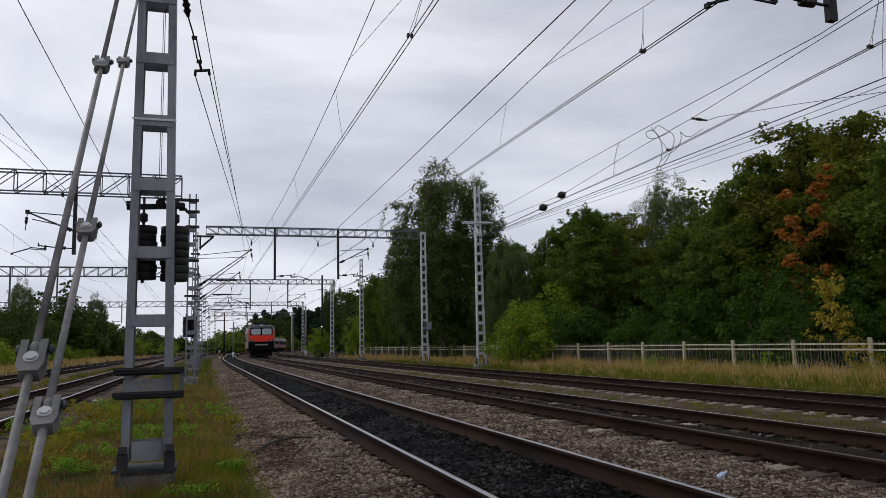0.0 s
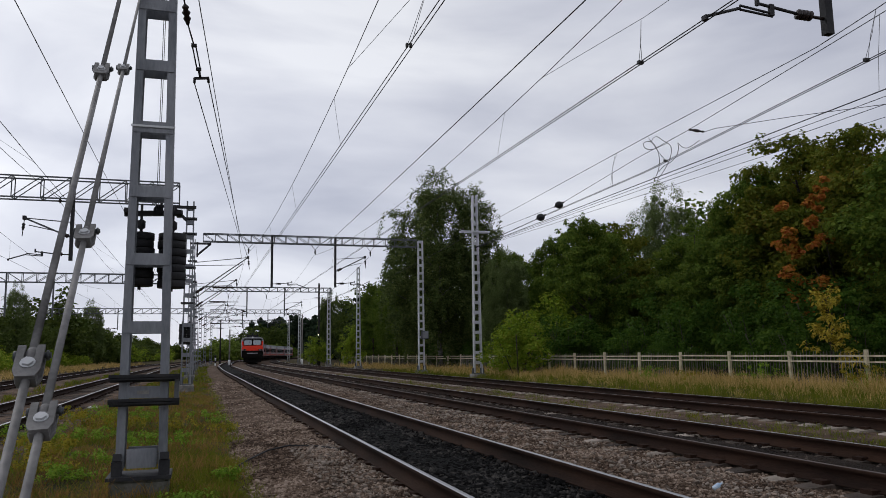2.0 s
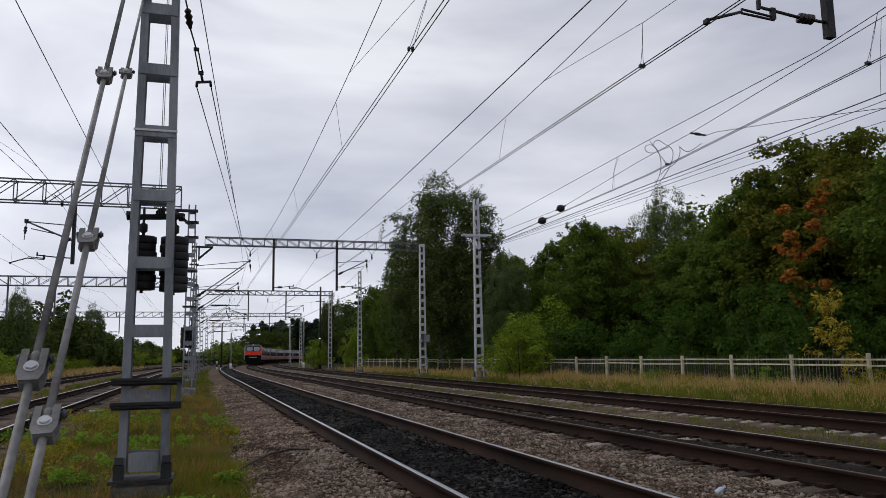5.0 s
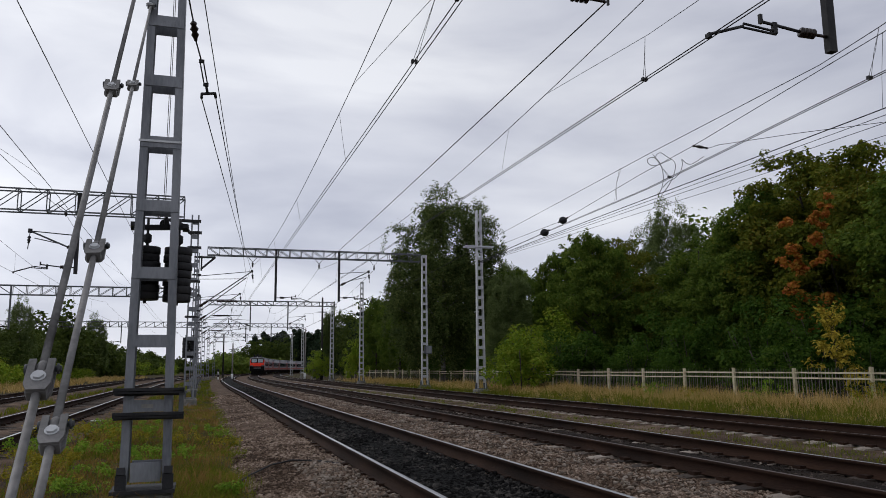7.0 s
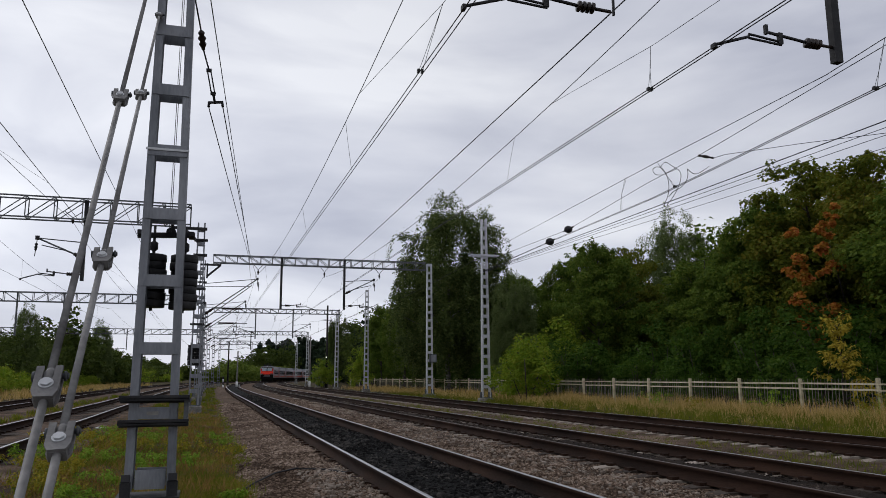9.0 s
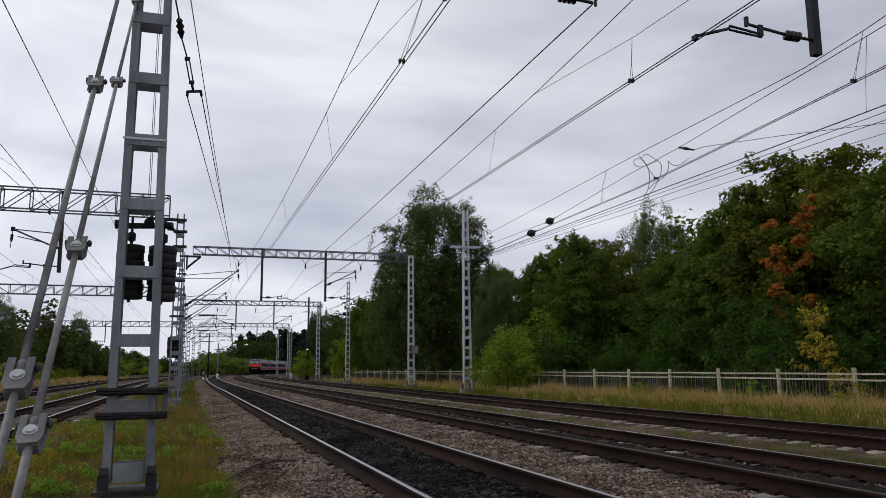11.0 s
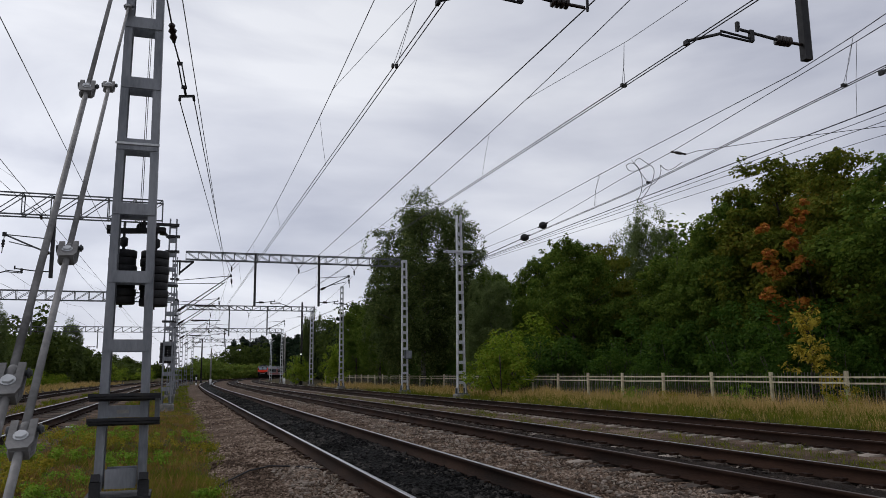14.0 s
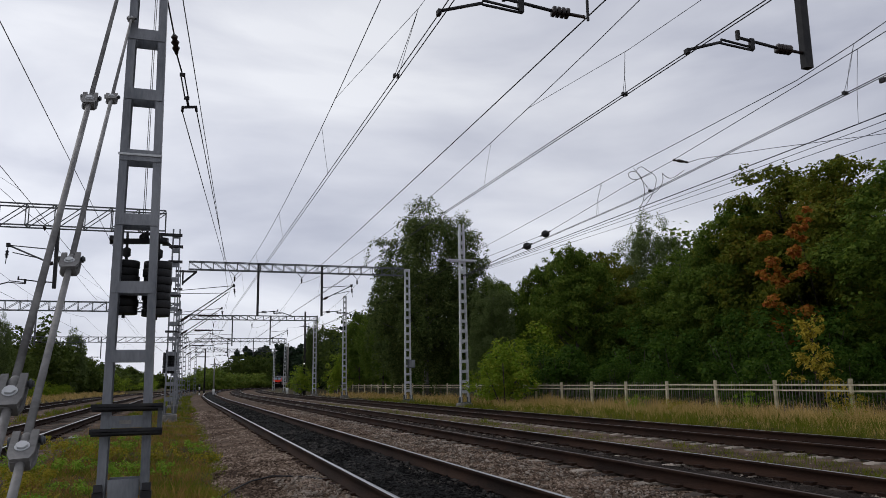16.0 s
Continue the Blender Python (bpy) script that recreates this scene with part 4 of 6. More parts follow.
def extra_wires():
    wire("feeder_cable", sag_line((6.72, -20.0, 8.2), (7.88, 51.0, 8.4), 0.12), 0.014, "thick black feeder cable along the tracks")
    # wires that leave the third track for the mast beside the fence
    for dx in (-0.035, 0.035):
        w0 = wire("contact_wire", [(9.2 + dx, -30, 6.05), (10.8 + dx, 9, 6.05), (11.75 + dx, 18.2, 6.08), (13.5 + dx, 28.9, 6.72), (14.6, 40, 7.0)], 0.0085, "dark contact wire turning aside to its anchor mast")
    wire("messenger_wire", [(11.6, -10, 7.9), (11.9, 9, 7.62), (11.91, 10.5, 7.41), (11.93, 12.0, 7.26), (12.0, 18.4, 7.17), (14.6, 40, 7.93)], 0.0085, "dark messenger wire turning aside to its anchor mast")
    w1 = wire("anchor_wire", [(11.2, 4, 7.5), (12.1, 10.6, 7.37), (13.2, 18.2, 7.37), (13.5, 21.4, 7.37), (14.57, 29.3, 7.37), (14.6, 40, 7.5)], 0.0085, "dark wire running to its anchor mast")
    for x0, z0, r in ((14.05, 6.72, 0.013), (14.35, 6.68, 0.008), (14.75, 6.65, 0.008), (15.5, 6.6, 0.007)):
        wire("feeder_wire", [(x0, -8, z0), (x0 + 0.1, 13, z0), (14.5 + (x0 - 14) * 0.15, 40, 6.95)], r, "black feeder wire along the mast line")
    wire("feeder_wire", sag_line((14.6, 40, 7.9), (14.6, 92, 8.0), 0.6), 0.01, "black feeder wire along the mast line")
    # spring wires at the near supports
    for pts in ([(2.90, 15.8, 7.27), (3.3, 10.75, 6.98), (3.38, 9, 6.94), (3.25, 6.5, 7.0), (2.95, 2.5, 7.2)], [(7.22, 15.2, 7.28), (7.37, 11.2, 7.0), (7.42, 9, 6.95), (7.35, 6.5, 7.0), (7.25, 2.5, 7.2)]):
        wire("spring_wire", pts, 0.005, "thin spring wire slung under the messenger")
    for a, b in (((3.3, 10.75, 6.98), (3.06, 11.23, 6.0)), ((7.37, 11.3, 7.0), (7.02, 10.85, 5.98)), ((11.91, 10.5, 7.41), (10.87, 9.87, 6.05)), ((12.0, 18.4, 7.17), (11.6, 17.0, 6.07))):
        for d in (-0.03, 0.03):
            m = ((a[0] + b[0]) / 2 + d * 0.5, (a[1] + b[1]) / 2 + d, (a[2] + b[2]) / 2)
            w = wire("dropper_wire", [a, m, (b[0] + d, b[1], b[2])], 0.0045, "thin dropper wire with a clip")
            bm = bm_new()
            box(bm, b[0] + d - 0.018, b[0] + d + 0.018, b[1] - 0.03, b[1] + 0.03, b[2] - 0.015, b[2] + 0.045)
            part("clip", bm, M["black_iron"], w)
    wire("dropper_wire", [(12.1, 10.6, 7.37), (13.1, 11.6, 7.03), (14.15, 12.6, 6.73)], 0.0045, "thin dropper wire with a clip")
    # anchored wires leaving the guyed mast
    wire("anchor_wire", [(-0.148, 10.45, 4.82), (1.30, 30, 5.9), (2.56, 51.03, 7.08)], 0.0075, "dark anchored wire running from the mast along the line")
    wire("anchor_wire", [(0.037, 10.45, 4.84), (1.36, 30, 5.95), (2.9, 51, 7.4)], 0.0075, "dark anchored wire running from the mast along the line")
    wire("anchor_wire", [(-0.634, 1.00, 4.993), (-0.086, 9.0, 5.232), (1.35, 30, 5.86), (2.92, 51, 7.5)], 0.006, "thin anchored wire running from the mast along the line")
    # side track wires
    wire("anchor_wire", sag_line((-2.56, 4, 6.1), (-2.5, 78, 6.1), 0.0), 0.008, "thin wire above the side track")
    return w0, w1


BALL_WIRES = extra_wires()


def tension_gear():
    t = thing("tension_gear", "black strain insulator and turnbuckle yoke on an anchored wire", "wire fitting", at=pose(0.045, 0, -0.02))
    pts = [(-0.40, 9.5, 5.86), (-0.322, 9.75, 5.615), (-0.285, 9.95, 5.44), (-0.205, 10.1, 5.225), (-0.142, 10.35, 5.05)]
    bm = bm_new()
    rod(bm, (-0.47, 9.2, 6.12), pts[1], 0.010, 8)
    part("link_rod", bm, M["black_iron"], t)
    bm = bm_new()
    rod(bm, pts[2], pts[3], 0.010, 8)
    part("link_rod", bm, M["black_iron"], t)
    bm = bm_new()
    lathe(bm, pts[1], pts[2], [(0, 0.02), (0.12, 0.045), (0.25, 0.03), (0.4, 0.055), (0.55, 0.03), (0.7, 0.05), (0.85, 0.03), (1, 0.02)], 10)
    part("insulator", bm, M["insul"], t)
    bm = bm_new()
    for dx in (-0.022, 0.022):
        rod(bm, (pts[3][0] + dx, pts[3][1], pts[3][2]), (pts[4][0] + dx, pts[4][1], pts[4][2] - 0.05), 0.009, 8)
    for k, p in enumerate((pts[3], (pts[4][0], pts[4][1], pts[4][2] - 0.05))):
        prism(bm, (p[0] - 0.035, p[1], p[2]), (p[0] + 0.035, p[1], p[2]), 0.04, 0.04)
    part("turnbuckle", bm, M["black_iron"], t)
    bm = bm_new()
    prism(bm, (-0.20, 10.42, 4.89), (-0.005, 10.42, 4.915), 0.03, 0.03)
    rod(bm, (-0.19, 10.42, 4.90), (-0.193, 10.45, 4.835), 0.018, 8)
    rod(bm, (-0.02, 10.42, 4.92), (-0.008, 10.45, 4.855), 0.018, 8)
    rod(bm, (pts[4][0], pts[4][1], pts[4][2] - 0.05), (-0.115, 10.42, 4.90), 0.017, 8)
    part("yoke", bm, M["black_iron"], t)


tension_gear()


def rounded(pts, times=2):
    """Cuts the corners of a line of points."""
    p = [Vector(q) for q in pts]
    for k in range(times):
        p = [p[0]] + [a.lerp(b, f) for a, b in zip(p, p[1:]) for f in (0.25, 0.75)] + [p[-1]]
    return [tuple(q) for q in p]


def cable_fittings():
    for x, y, z, t in ((14.57, 29.3, 7.37, BALL_WIRES[1]), (13.5, 28.9, 6.72, BALL_WIRES[0])):
        bm = bm_new()
        bmesh.ops.create_icosphere(bm, subdivisions=3, radius=0.165, matrix=Matrix.Diagonal((1.1, 1, 0.95, 1)))
        for f in bm.faces:
            f.smooth = True
        b = part("ball_insulator", bm, M["black_iron"], t, "round black strain insulator")
        b.matrix_basis = pose(x, y, z)
        bm = bm_new()
        prism(bm, (-0.02, -0.5, 0.02), (0.02, 0.5, 0.0), 0.05, 0.05)
        part("hook", bm, M["black_iron"], b)
    bm = bm_new()
    lathe(bm, (0.0, -0.05, 0.02), (0.34, -0.3, -0.10), [(0, 0.02), (0.1, 0.045), (0.2, 0.02), (0.35, 0.045), (0.6, 0.045), (0.8, 0.02), (0.9, 0.04), (1, 0.015)], 10)
    part("rod_insulator", bm, M["insul"], BALL_WIRES[1], "dark rod insulator").matrix_basis = pose(13.2, 18.2, 7.37)
    wire("feeder_wire", [(13.54, 17.9, 7.27), (13.75, 17.7, 7.33), (14.9, 16, 7.25), (16.8, 13, 7.0)], 0.008, "thin cable from the insulator towards the fence")
    for pts in ([(12.74, 19.30, 6.14), (12.92, 19.30, 6.46), (12.97, 19.30, 6.84), (12.88, 19.30, 7.15), (12.74, 19.30, 7.30), (12.54, 19.30, 7.32), (12.41, 19.30, 7.21), (12.49, 19.30, 7.07), (12.72, 19.30, 7.06), (13.00, 19.30, 7.18), (13.27, 19.30, 7.30)],
                [(13.06, 19.60, 6.25), (13.37, 19.60, 6.61), (13.57, 19.60, 7.00), (13.62, 19.60, 7.27), (13.50, 19.60, 7.40), (13.30, 19.60, 7.47), (13.13, 19.60, 7.59), (12.98, 19.60, 7.54), (12.90, 19.60, 7.39)],
                [(12.45, 18.60, 6.22), (12.63, 18.60, 6.41), (12.93, 18.60, 6.55), (13.10, 18.60, 6.77), (13.16, 18.60, 6.98), (13.12, 18.60, 7.14), (13.25, 18.60, 7.00), (13.43, 18.60, 6.96), (13.67, 18.60, 7.09), (13.89, 18.60, 7.25)]):
        wire("jumper_loop", rounded(pts), 0.0095, "loose loop of black jumper cable", "wire", "jumper loops", "cable")
    for x, y in ((12.0, 20.4), (12.05, 20.5)):
        wire("dropper_wire", [(12.2, y, 7.25), (x, y, 6.7), (11.98, y, 6.2)], 0.0045, "thin dropper wire with a clip")


cable_fittings()

# ---- fence ----


def fence():
    t = thing("fence", "white-painted post and rail fence with dull metal bars", "fence")
    ys = [17.45 + 3.0 * k for k in range(-4, 29)]
    fx = 18.2
    bm = bm_new()
    box(bm, -0.048, 0.048, -0.048, 0.048, -0.35, 1.06)
    bmesh.ops.bevel(bm, geom=[e for e in bm.edges if e.calc_length() > 0.5], offset=0.008, segments=1, affect="EDGES")
    post = bpy.data.meshes.new("post")
    bm.to_mesh(post)
    bm.free()
    post.materials.append(M["fence_white"])
    bm = bm_new()
    box(bm, -0.018, 0.018, 0.0, 3.0, -0.024, 0.024)
    railm = bpy.data.meshes.new("fence_rail")
    bm.to_mesh(railm)
    bm.free()
    railm.materials.append(M["fence_white"])
    bm = bm_new()
    rod(bm, (0, 0, -0.30), (0, 0, 0.93), 0.012, 6)
    rod(bm, (0, 0, 0.93), (0, 0, 1.03), 0.012, 6, 0.003)
    bar = bpy.data.meshes.new("bar")
    bm.to_mesh(bar)
    bm.free()
    bar.materials.append(M["fence_bar"])
    rnd = random.Random(5)
    far = bm_new()
    for y in ys:
        p = new("post", post)
        p.parent, p.matrix_basis = t, pose(fx + rnd.uniform(-0.02, 0.02), y, rnd.uniform(-0.02, 0.02), rnd.uniform(-0.8, 0.8), rnd.uniform(-0.8, 0.8), 0)
        if y == ys[-1]:
            continue
        for z in (0.90, 0.735):
            r = new("fence_rail", railm)
            r.parent, r.matrix_basis = t, pose(fx - 0.03, y, z + rnd.uniform(-0.012, 0.012), rnd.uniform(-0.3, 0.3), 0, 0)
        for k in range(1, 22):
            yy = y + 3.0 * k / 22 + rnd.uniform(-0.015, 0.015)
            if 15 < y < 53:
                b = new("bar", bar)
                b.parent, b.matrix_basis = t, pose(fx + 0.02, yy, rnd.uniform(-0.03, 0.03), rnd.uniform(-1.5, 1.5), rnd.uniform(-1, 1), 0)
            else:
                rod(far, (fx + 0.02, yy, -0.3), (fx + 0.02, yy, 1.0), 0.012, 4, 0.006)
    b = part("railing", far, M["fence_bar"], t)
    b["kind"] = "stuff"


fence()

# ---- vegetation ----


def leaf_quads(P, N, size, rng, aspect=0.75, droop=0.0):
    """Rhombic leaves at P, facing N."""
    n = len(P)
    T = rng.normal(size=(n, 3))
    T[:, 2] -= droop
    T -= N * (T * N).sum(1, keepdims=True)
    T /= np.linalg.norm(T, axis=1, keepdims=True) + 1e-9
    B = np.cross(N, T)
    s = (size * rng.uniform(0.6, 1.3, n))[:, None]
    fold = N * s * 0.12
    v = np.stack([P, P + T * s * 0.5 + B * s * 0.5 * aspect + fold, P + T * s, P + T * s * 0.45 - B * s * 0.5 * aspect + fold], 1).reshape(-1, 3)
    f = np.arange(4 * n).reshape(-1, 4)
    return v, f


def unit(a):
    return a / (np.linalg.norm(a, axis=1, keepdims=True) + 1e-9)


def crown_points(rng, clumps, per, flat=0.7):
    """Leaves in clumps (x, y, z, radius), denser on the outside of each."""
    C = np.repeat(np.array([c[:3] for c in clumps]), per, 0)
    R = np.repeat(np.array([c[3] for c in clumps]), per)[:, None]
    D = unit(rng.normal(size=(len(C), 3)))
    rad = rng.uniform(0.35, 1.0, (len(C), 1)) ** 0.6
    P = C + D * R * rad * np.array([1, 1, flat])
    N = unit(D * 0.75 + np.array([0, 0, 0.75]) + rng.normal(size=D.shape) * 0.45)
    return P, N


def envelope(rng, n, cz, rx, rz, rmin, rmax, low=-1.0, lump=0.25, tip=0.25):
    """Clump centres through an uneven crown."""
    out = []
    ph = rng.uniform(0, 6.28, 6)
    while len(out) < n:
        d = rng.normal(size=3)
        d /= np.linalg.norm(d)
        if d[2] < low:
            continue
        a = math.atan2(d[1], d[0])
        w = 1 + lump * (math.sin(2 * a + ph[0]) * 0.5 + math.sin(3 * a + ph[1] + 2 * d[2]) * 0.5 + math.sin(5 * d[2] + ph[2]) * 0.4)
        q = min(1.12, rng.uniform(0.02, 1.0) ** 0.42 * w)
        taper = 1.0 if d[2] < 0 else 1 - tip * d[2]
        out.append((d[0] * rx * q * taper, d[1] * rx * q * taper, cz + d[2] * rz * q, rng.uniform(rmin, rmax)))
    return out


def trunk_bm(rng, h, r, limbs, top):
    bm = bm_new()
    pts = [Vector((0, 0, -0.4))]
    for k in range(1, 6):
        pts.append(Vector((rng.normal(0, 0.02 * h * k / 5), rng.normal(0, 0.02 * h * k / 5), top * h * k / 5)))
    for k in range(5):
        rod(bm, pts[k], pts[k + 1], r * (1 - k / 6), 9, r * (1 - (k + 1) / 6))
    for k in range(limbs):
        f = rng.uniform(0.25, 0.95)
        i = min(4, int(f * 5))
        p = pts[i].lerp(pts[i + 1], f * 5 - i)
        a = rng.uniform(0, 6.28)
        ln = h * rng.uniform(0.16, 0.3) * (1.2 - f * 0.5)
        e1 = p + Vector((math.cos(a) * ln * 0.5, math.sin(a) * ln * 0.5, ln * 0.4))
        e2 = e1 + Vector((math.cos(a + 0.3) * ln * 0.5, math.sin(a + 0.3) * ln * 0.5, ln * 0.25))
        rr = r * 0.4 * (1.1 - f)
        rod(bm, p, e1, rr, 6, rr * 0.6)
        rod(bm, e1, e2, rr * 0.6, 5, rr * 0.2)
    return bm


LIB = {}


def tree_kind(key, seed):
    """One grown tree of a kind, 10 m high (bushes 3 m), kept for copying."""
    rng = np.random.default_rng(seed)
    t = new("tree" if key not in ("shrub", "bush", "sapling") else "bush")
    if key.startswith("maple"):
        part("trunk", trunk_bm(rng, 10, 0.17, 12, 0.85), M["bark"], t)
        cl = [c for c in envelope(rng, 210, 5.0, 3.2, 4.3, 0.42, 0.88, -0.95, 0.08) if math.hypot(math.hypot(c[0], c[1]) / 3.4, (c[2] - 5.0) / 4.45) < 1.0]
        outer = sorted(cl, key=lambda c: -(c[0] ** 2 + c[1] ** 2 + (c[2] - 5.2) ** 2))[:70]
        sprigs = [(c[0] * 1.04 + rng.normal(0, 0.35), c[1] * 1.04 + rng.normal(0, 0.35), c[2] + rng.uniform(0.0, 0.42), rng.uniform(0.12, 0.30)) for c in outer for k in range(3)]
        P, N = crown_points(rng, cl, 165, 0.46)
        P2, N2 = crown_points(rng, sprigs, 26, 1.0)
        P, N = np.vstack([P, P2]), np.vstack([N, N2])
        v, f = leaf_quads(P, N, 0.145, rng, 0.95, 0.3)
        raw("crown", v, f, M["maple_bronze" if key == "maple_b" else "maple"], t)
    elif key.startswith("birch"):
        part("trunk", trunk_bm(rng, 10, 0.12, 16, 0.86), M["birch_bark"], t)
        cl = envelope(rng, 330, 5.1, 2.75, 4.55, 0.26, 0.58, -0.97, 0.22, -0.05)
        chains = []
        for c in cl:
            # long hanging twigs from the outer clumps, short upright leaders at the top
            out = math.hypot(c[0], c[1]) / 2.9 + max(0.0, c[2] - 5.2) / 5.0
            for j in range(2 if out > 0.6 else 0):
                ln, dr = rng.uniform(0.7, 2.1), rng.uniform(0.05, 0.28)
                sx, sy = rng.normal(0, 0.2), rng.normal(0, 0.2)
                for k in range(int(ln / 0.16)):
                    q = k * 0.16
                    g = 1 + dr * (1 - math.exp(-2.5 * q))
                    chains.append((c[0] * g + sx + rng.normal(0, 0.02), c[1] * g + sy + rng.normal(0, 0.02), c[2] + 0.12 - q, 0.12 * (1 - 0.5 * q / ln)))
            if c[2] > 8.2 and rng.random() < 0.6:
                for k in range(5):
                    chains.append((c[0] + rng.normal(0, 0.04) + 0.05 * k, c[1], c[2] + 0.16 * k, 0.17 - 0.025 * k))
        P, N = crown_points(rng, cl, 210, 0.8)
        P2, N2 = crown_points(rng, chains, 9, 1.5)
        v, f = leaf_quads(np.vstack([P, P2]), np.vstack([N, N2]), 0.115, rng, 0.55, 1.8)
        raw("crown", v, f, M["birch_pale" if key == "birch_p" else "birch"], t)
    elif key in ("shrub", "bush"):
        bm = bm_new()
        for k in range(7):
            a = rng.uniform(0, 6.28)
            rod(bm, (0.1 * math.cos(a), 0.1 * math.sin(a), -0.3), (0.9 * math.cos(a), 0.9 * math.sin(a), 1.9), 0.03, 5, 0.008)
        part("stem", bm, M["bark"], t)
        cl = envelope(rng, 60, 1.35, 1.35, 1.45, 0.22, 0.45, -0.9, 0.3)
        P, N = crown_points(rng, cl, 80, 0.75)
        v, f = leaf_quads(P, N, 0.135, rng, 0.6, 0.3)
        raw("crown", v, f, M[key], t)
    elif key == "sapling":
        bm = bm_new()
        rod(bm, (0, 0, -0.3), (0.05, 0, 2.6), 0.03, 6, 0.008)
        cl = []
        for k in range(40):
            z = rng.uniform(0.3, 3.3)
            a = rng.uniform(0, 6.28)
            q = 1.15 * (1 - z / 3.9) + 0.1
            e = (math.cos(a) * q * rng.uniform(0.4, 1.1), math.sin(a) * q * rng.uniform(0.4, 1.1), z)
            rod(bm, (0.02, 0, z - 0.35), e, 0.012, 4, 0.004)
            cl.append((*e, rng.uniform(0.10, 0.19)))
            cl.append((e[0] * 0.6, e[1] * 0.6, z - 0.1, rng.uniform(0.06, 0.13)))
        part("stem", bm, M["bark"], t)
        P, N = crown_points(rng, cl, 18, 0.7)
        v, f = leaf_quads(P, N, 0.15, rng, 0.42, 0.9)
        raw("crown", v, f, M["maple_yellow"], t)
    return t


def plant(key, seed, label, x, y, scale, turn=0.0, squash=1.0, category="tree", group="trees behind the fence", z=-0.05):
    m = pose(x, y, z, 0, 0, turn) @ Matrix.Diagonal((scale * squash, scale * squash, scale, 1))
    if (key, seed) not in LIB:
        LIB[key, seed] = t = tree_kind(key, seed)
        t.matrix_basis = m
    else:
        src = LIB[key, seed]
        t = copy_thing(src, Matrix())
        t.matrix_basis = m
    return tagged(t, label, category, group)


def right_wood():
    green = "leafy green maple tree crowding behind the fence"
    bronze = "maple tree with green leaves turning bronze behind the fence"
    for key, sd, x, y, s, turn, sq in (
            ("maple", 1, 24.6, 19.5, 0.98, 10, 1.05), ("maple_b", 2, 26.9, 25.2, 1.13, 60, 1.0), ("maple_b", 2, 26.9, 29.0, 1.19, 190, 0.95), ("maple", 3, 26.0, 30.8, 1.06, 75, 0.8),
            ("maple_b", 2, 31.5, 31.0, 1.2, 200, 1.0), ("maple", 1, 27.5, 38.0, 0.92, 250, 1.05), ("maple", 3, 23.0, 42.5, 1.03, 300, 0.82), ("maple_b", 2, 26.6, 45.0, 0.98, 350, 0.8), ("maple", 1, 25.8, 33.5, 0.80, 30, 1.0), ("maple_b", 2, 29.8, 36.0, 0.98, 280, 1.0),
            ("maple", 1, 33.5, 43.0, 1.08, 140, 1.0), ("maple_b", 2, 28.5, 49.0, 1.10, 20, 1.0), ("maple", 3, 24.2, 49.5, 1.03, 80, 0.62),
            ("maple", 1, 31.5, 60.0, 1.28, 170, 0.95), ("maple", 3, 26.5, 64.0, 1.12, 270, 1.0),
            ("maple", 3, 30.5, 15.0, 1.15, 40, 1.0),
            ("maple", 3, 21.5, 72.0, 0.85, 10, 0.9), ("maple", 1, 19.6, 78.0, 1.08, 130, 0.7), ("maple", 3, 19.8, 90.0, 1.05, 220, 0.7), ("maple", 1, 24.0, 98.0, 1.0, 310, 0.9)):
        plant(key, sd, bronze if key == "maple_b" else green, x, y, s, turn, sq)
    plant("birch", 7, "tall full birch tree with drooping grey-green sprays", 18.7, 60.0, 1.57, 30, 1.22)
    plant("birch_p", 7, "pale slender birch rising above the maples", 34.6, 51.0, 1.36, 150, 0.82)
    plant("birch_p", 7, "pale green birch beside the taller birch", 19.9, 48.5, 0.80, 80, 0.72)
    plant("birch_p", 7, "feathery birch standing above the far woodland", -18.6, 150.0, 1.12, 40, 0.8, "tree", "trees beyond the side tracks")
    plant("birch_p", 7, "slender birch among the trees beyond the side tracks", -20.3, 100.0, 0.98, 200, 0.62, "tree", "trees beyond the side tracks")
    plant("maple", 3, "green tree beside the far masts", 21.2, 85.0, 0.97, 20, 0.75)
    plant("maple_b", 2, bronze, 33.6, 43.0, 1.12, 130, 0.9)
    plant("maple_b", 2, bronze, 33.4, 36.5, 1.20, 95, 0.95)
    plant("birch", 7, "slender birch beside the line in the distance", 18.2, 112.0, 1.02, 250, 0.62)
    plant("birch", 7, "broad birch behind the fence beside the masts", 21.0, 68.0, 1.2, 300, 0.9)
    low = "dense green shrub growing behind the fence"
    rnd = random.Random(11)
    for k in range(34):
        y = 13 + k * 1.75
        if k % 5 in (1, 3) and y < 40:
            continue
        plant("shrub", 20 + k % 2, low, 20.0 + rnd.uniform(-0.3, 1.6), y, rnd.uniform(0.55, 0.95), rnd.uniform(0, 360), rnd.uniform(0.9, 1.25), "shrub", "shrubs behind the fence")
    for k in range(10):
        plant("shrub", 20 + k % 2, low, 22.5 + rnd.uniform(-0.5, 1.5), 14 + k * 4.4, rnd.uniform(1.0, 1.5), rnd.uniform(0, 360), rnd.uniform(0.9, 1.2), "shrub", "shrubs behind the fence")
    plant("bush", 31, "bright yellow-green rounded bush in front of the fence", 15.75, 37.0, 1.12, 0, 1.1, "bush", "bushes", -0.1)
    plant("bush", 31, "bright green bush beside the fence", 17.3, 41.5, 1.05, 90, 1.1, "bush", "bushes", -0.1)
    plant("bush", 31, "green bush behind the fence", 20.2, 42.0, 1.55, 10, 1.05, "bush", "bushes", -0.1)
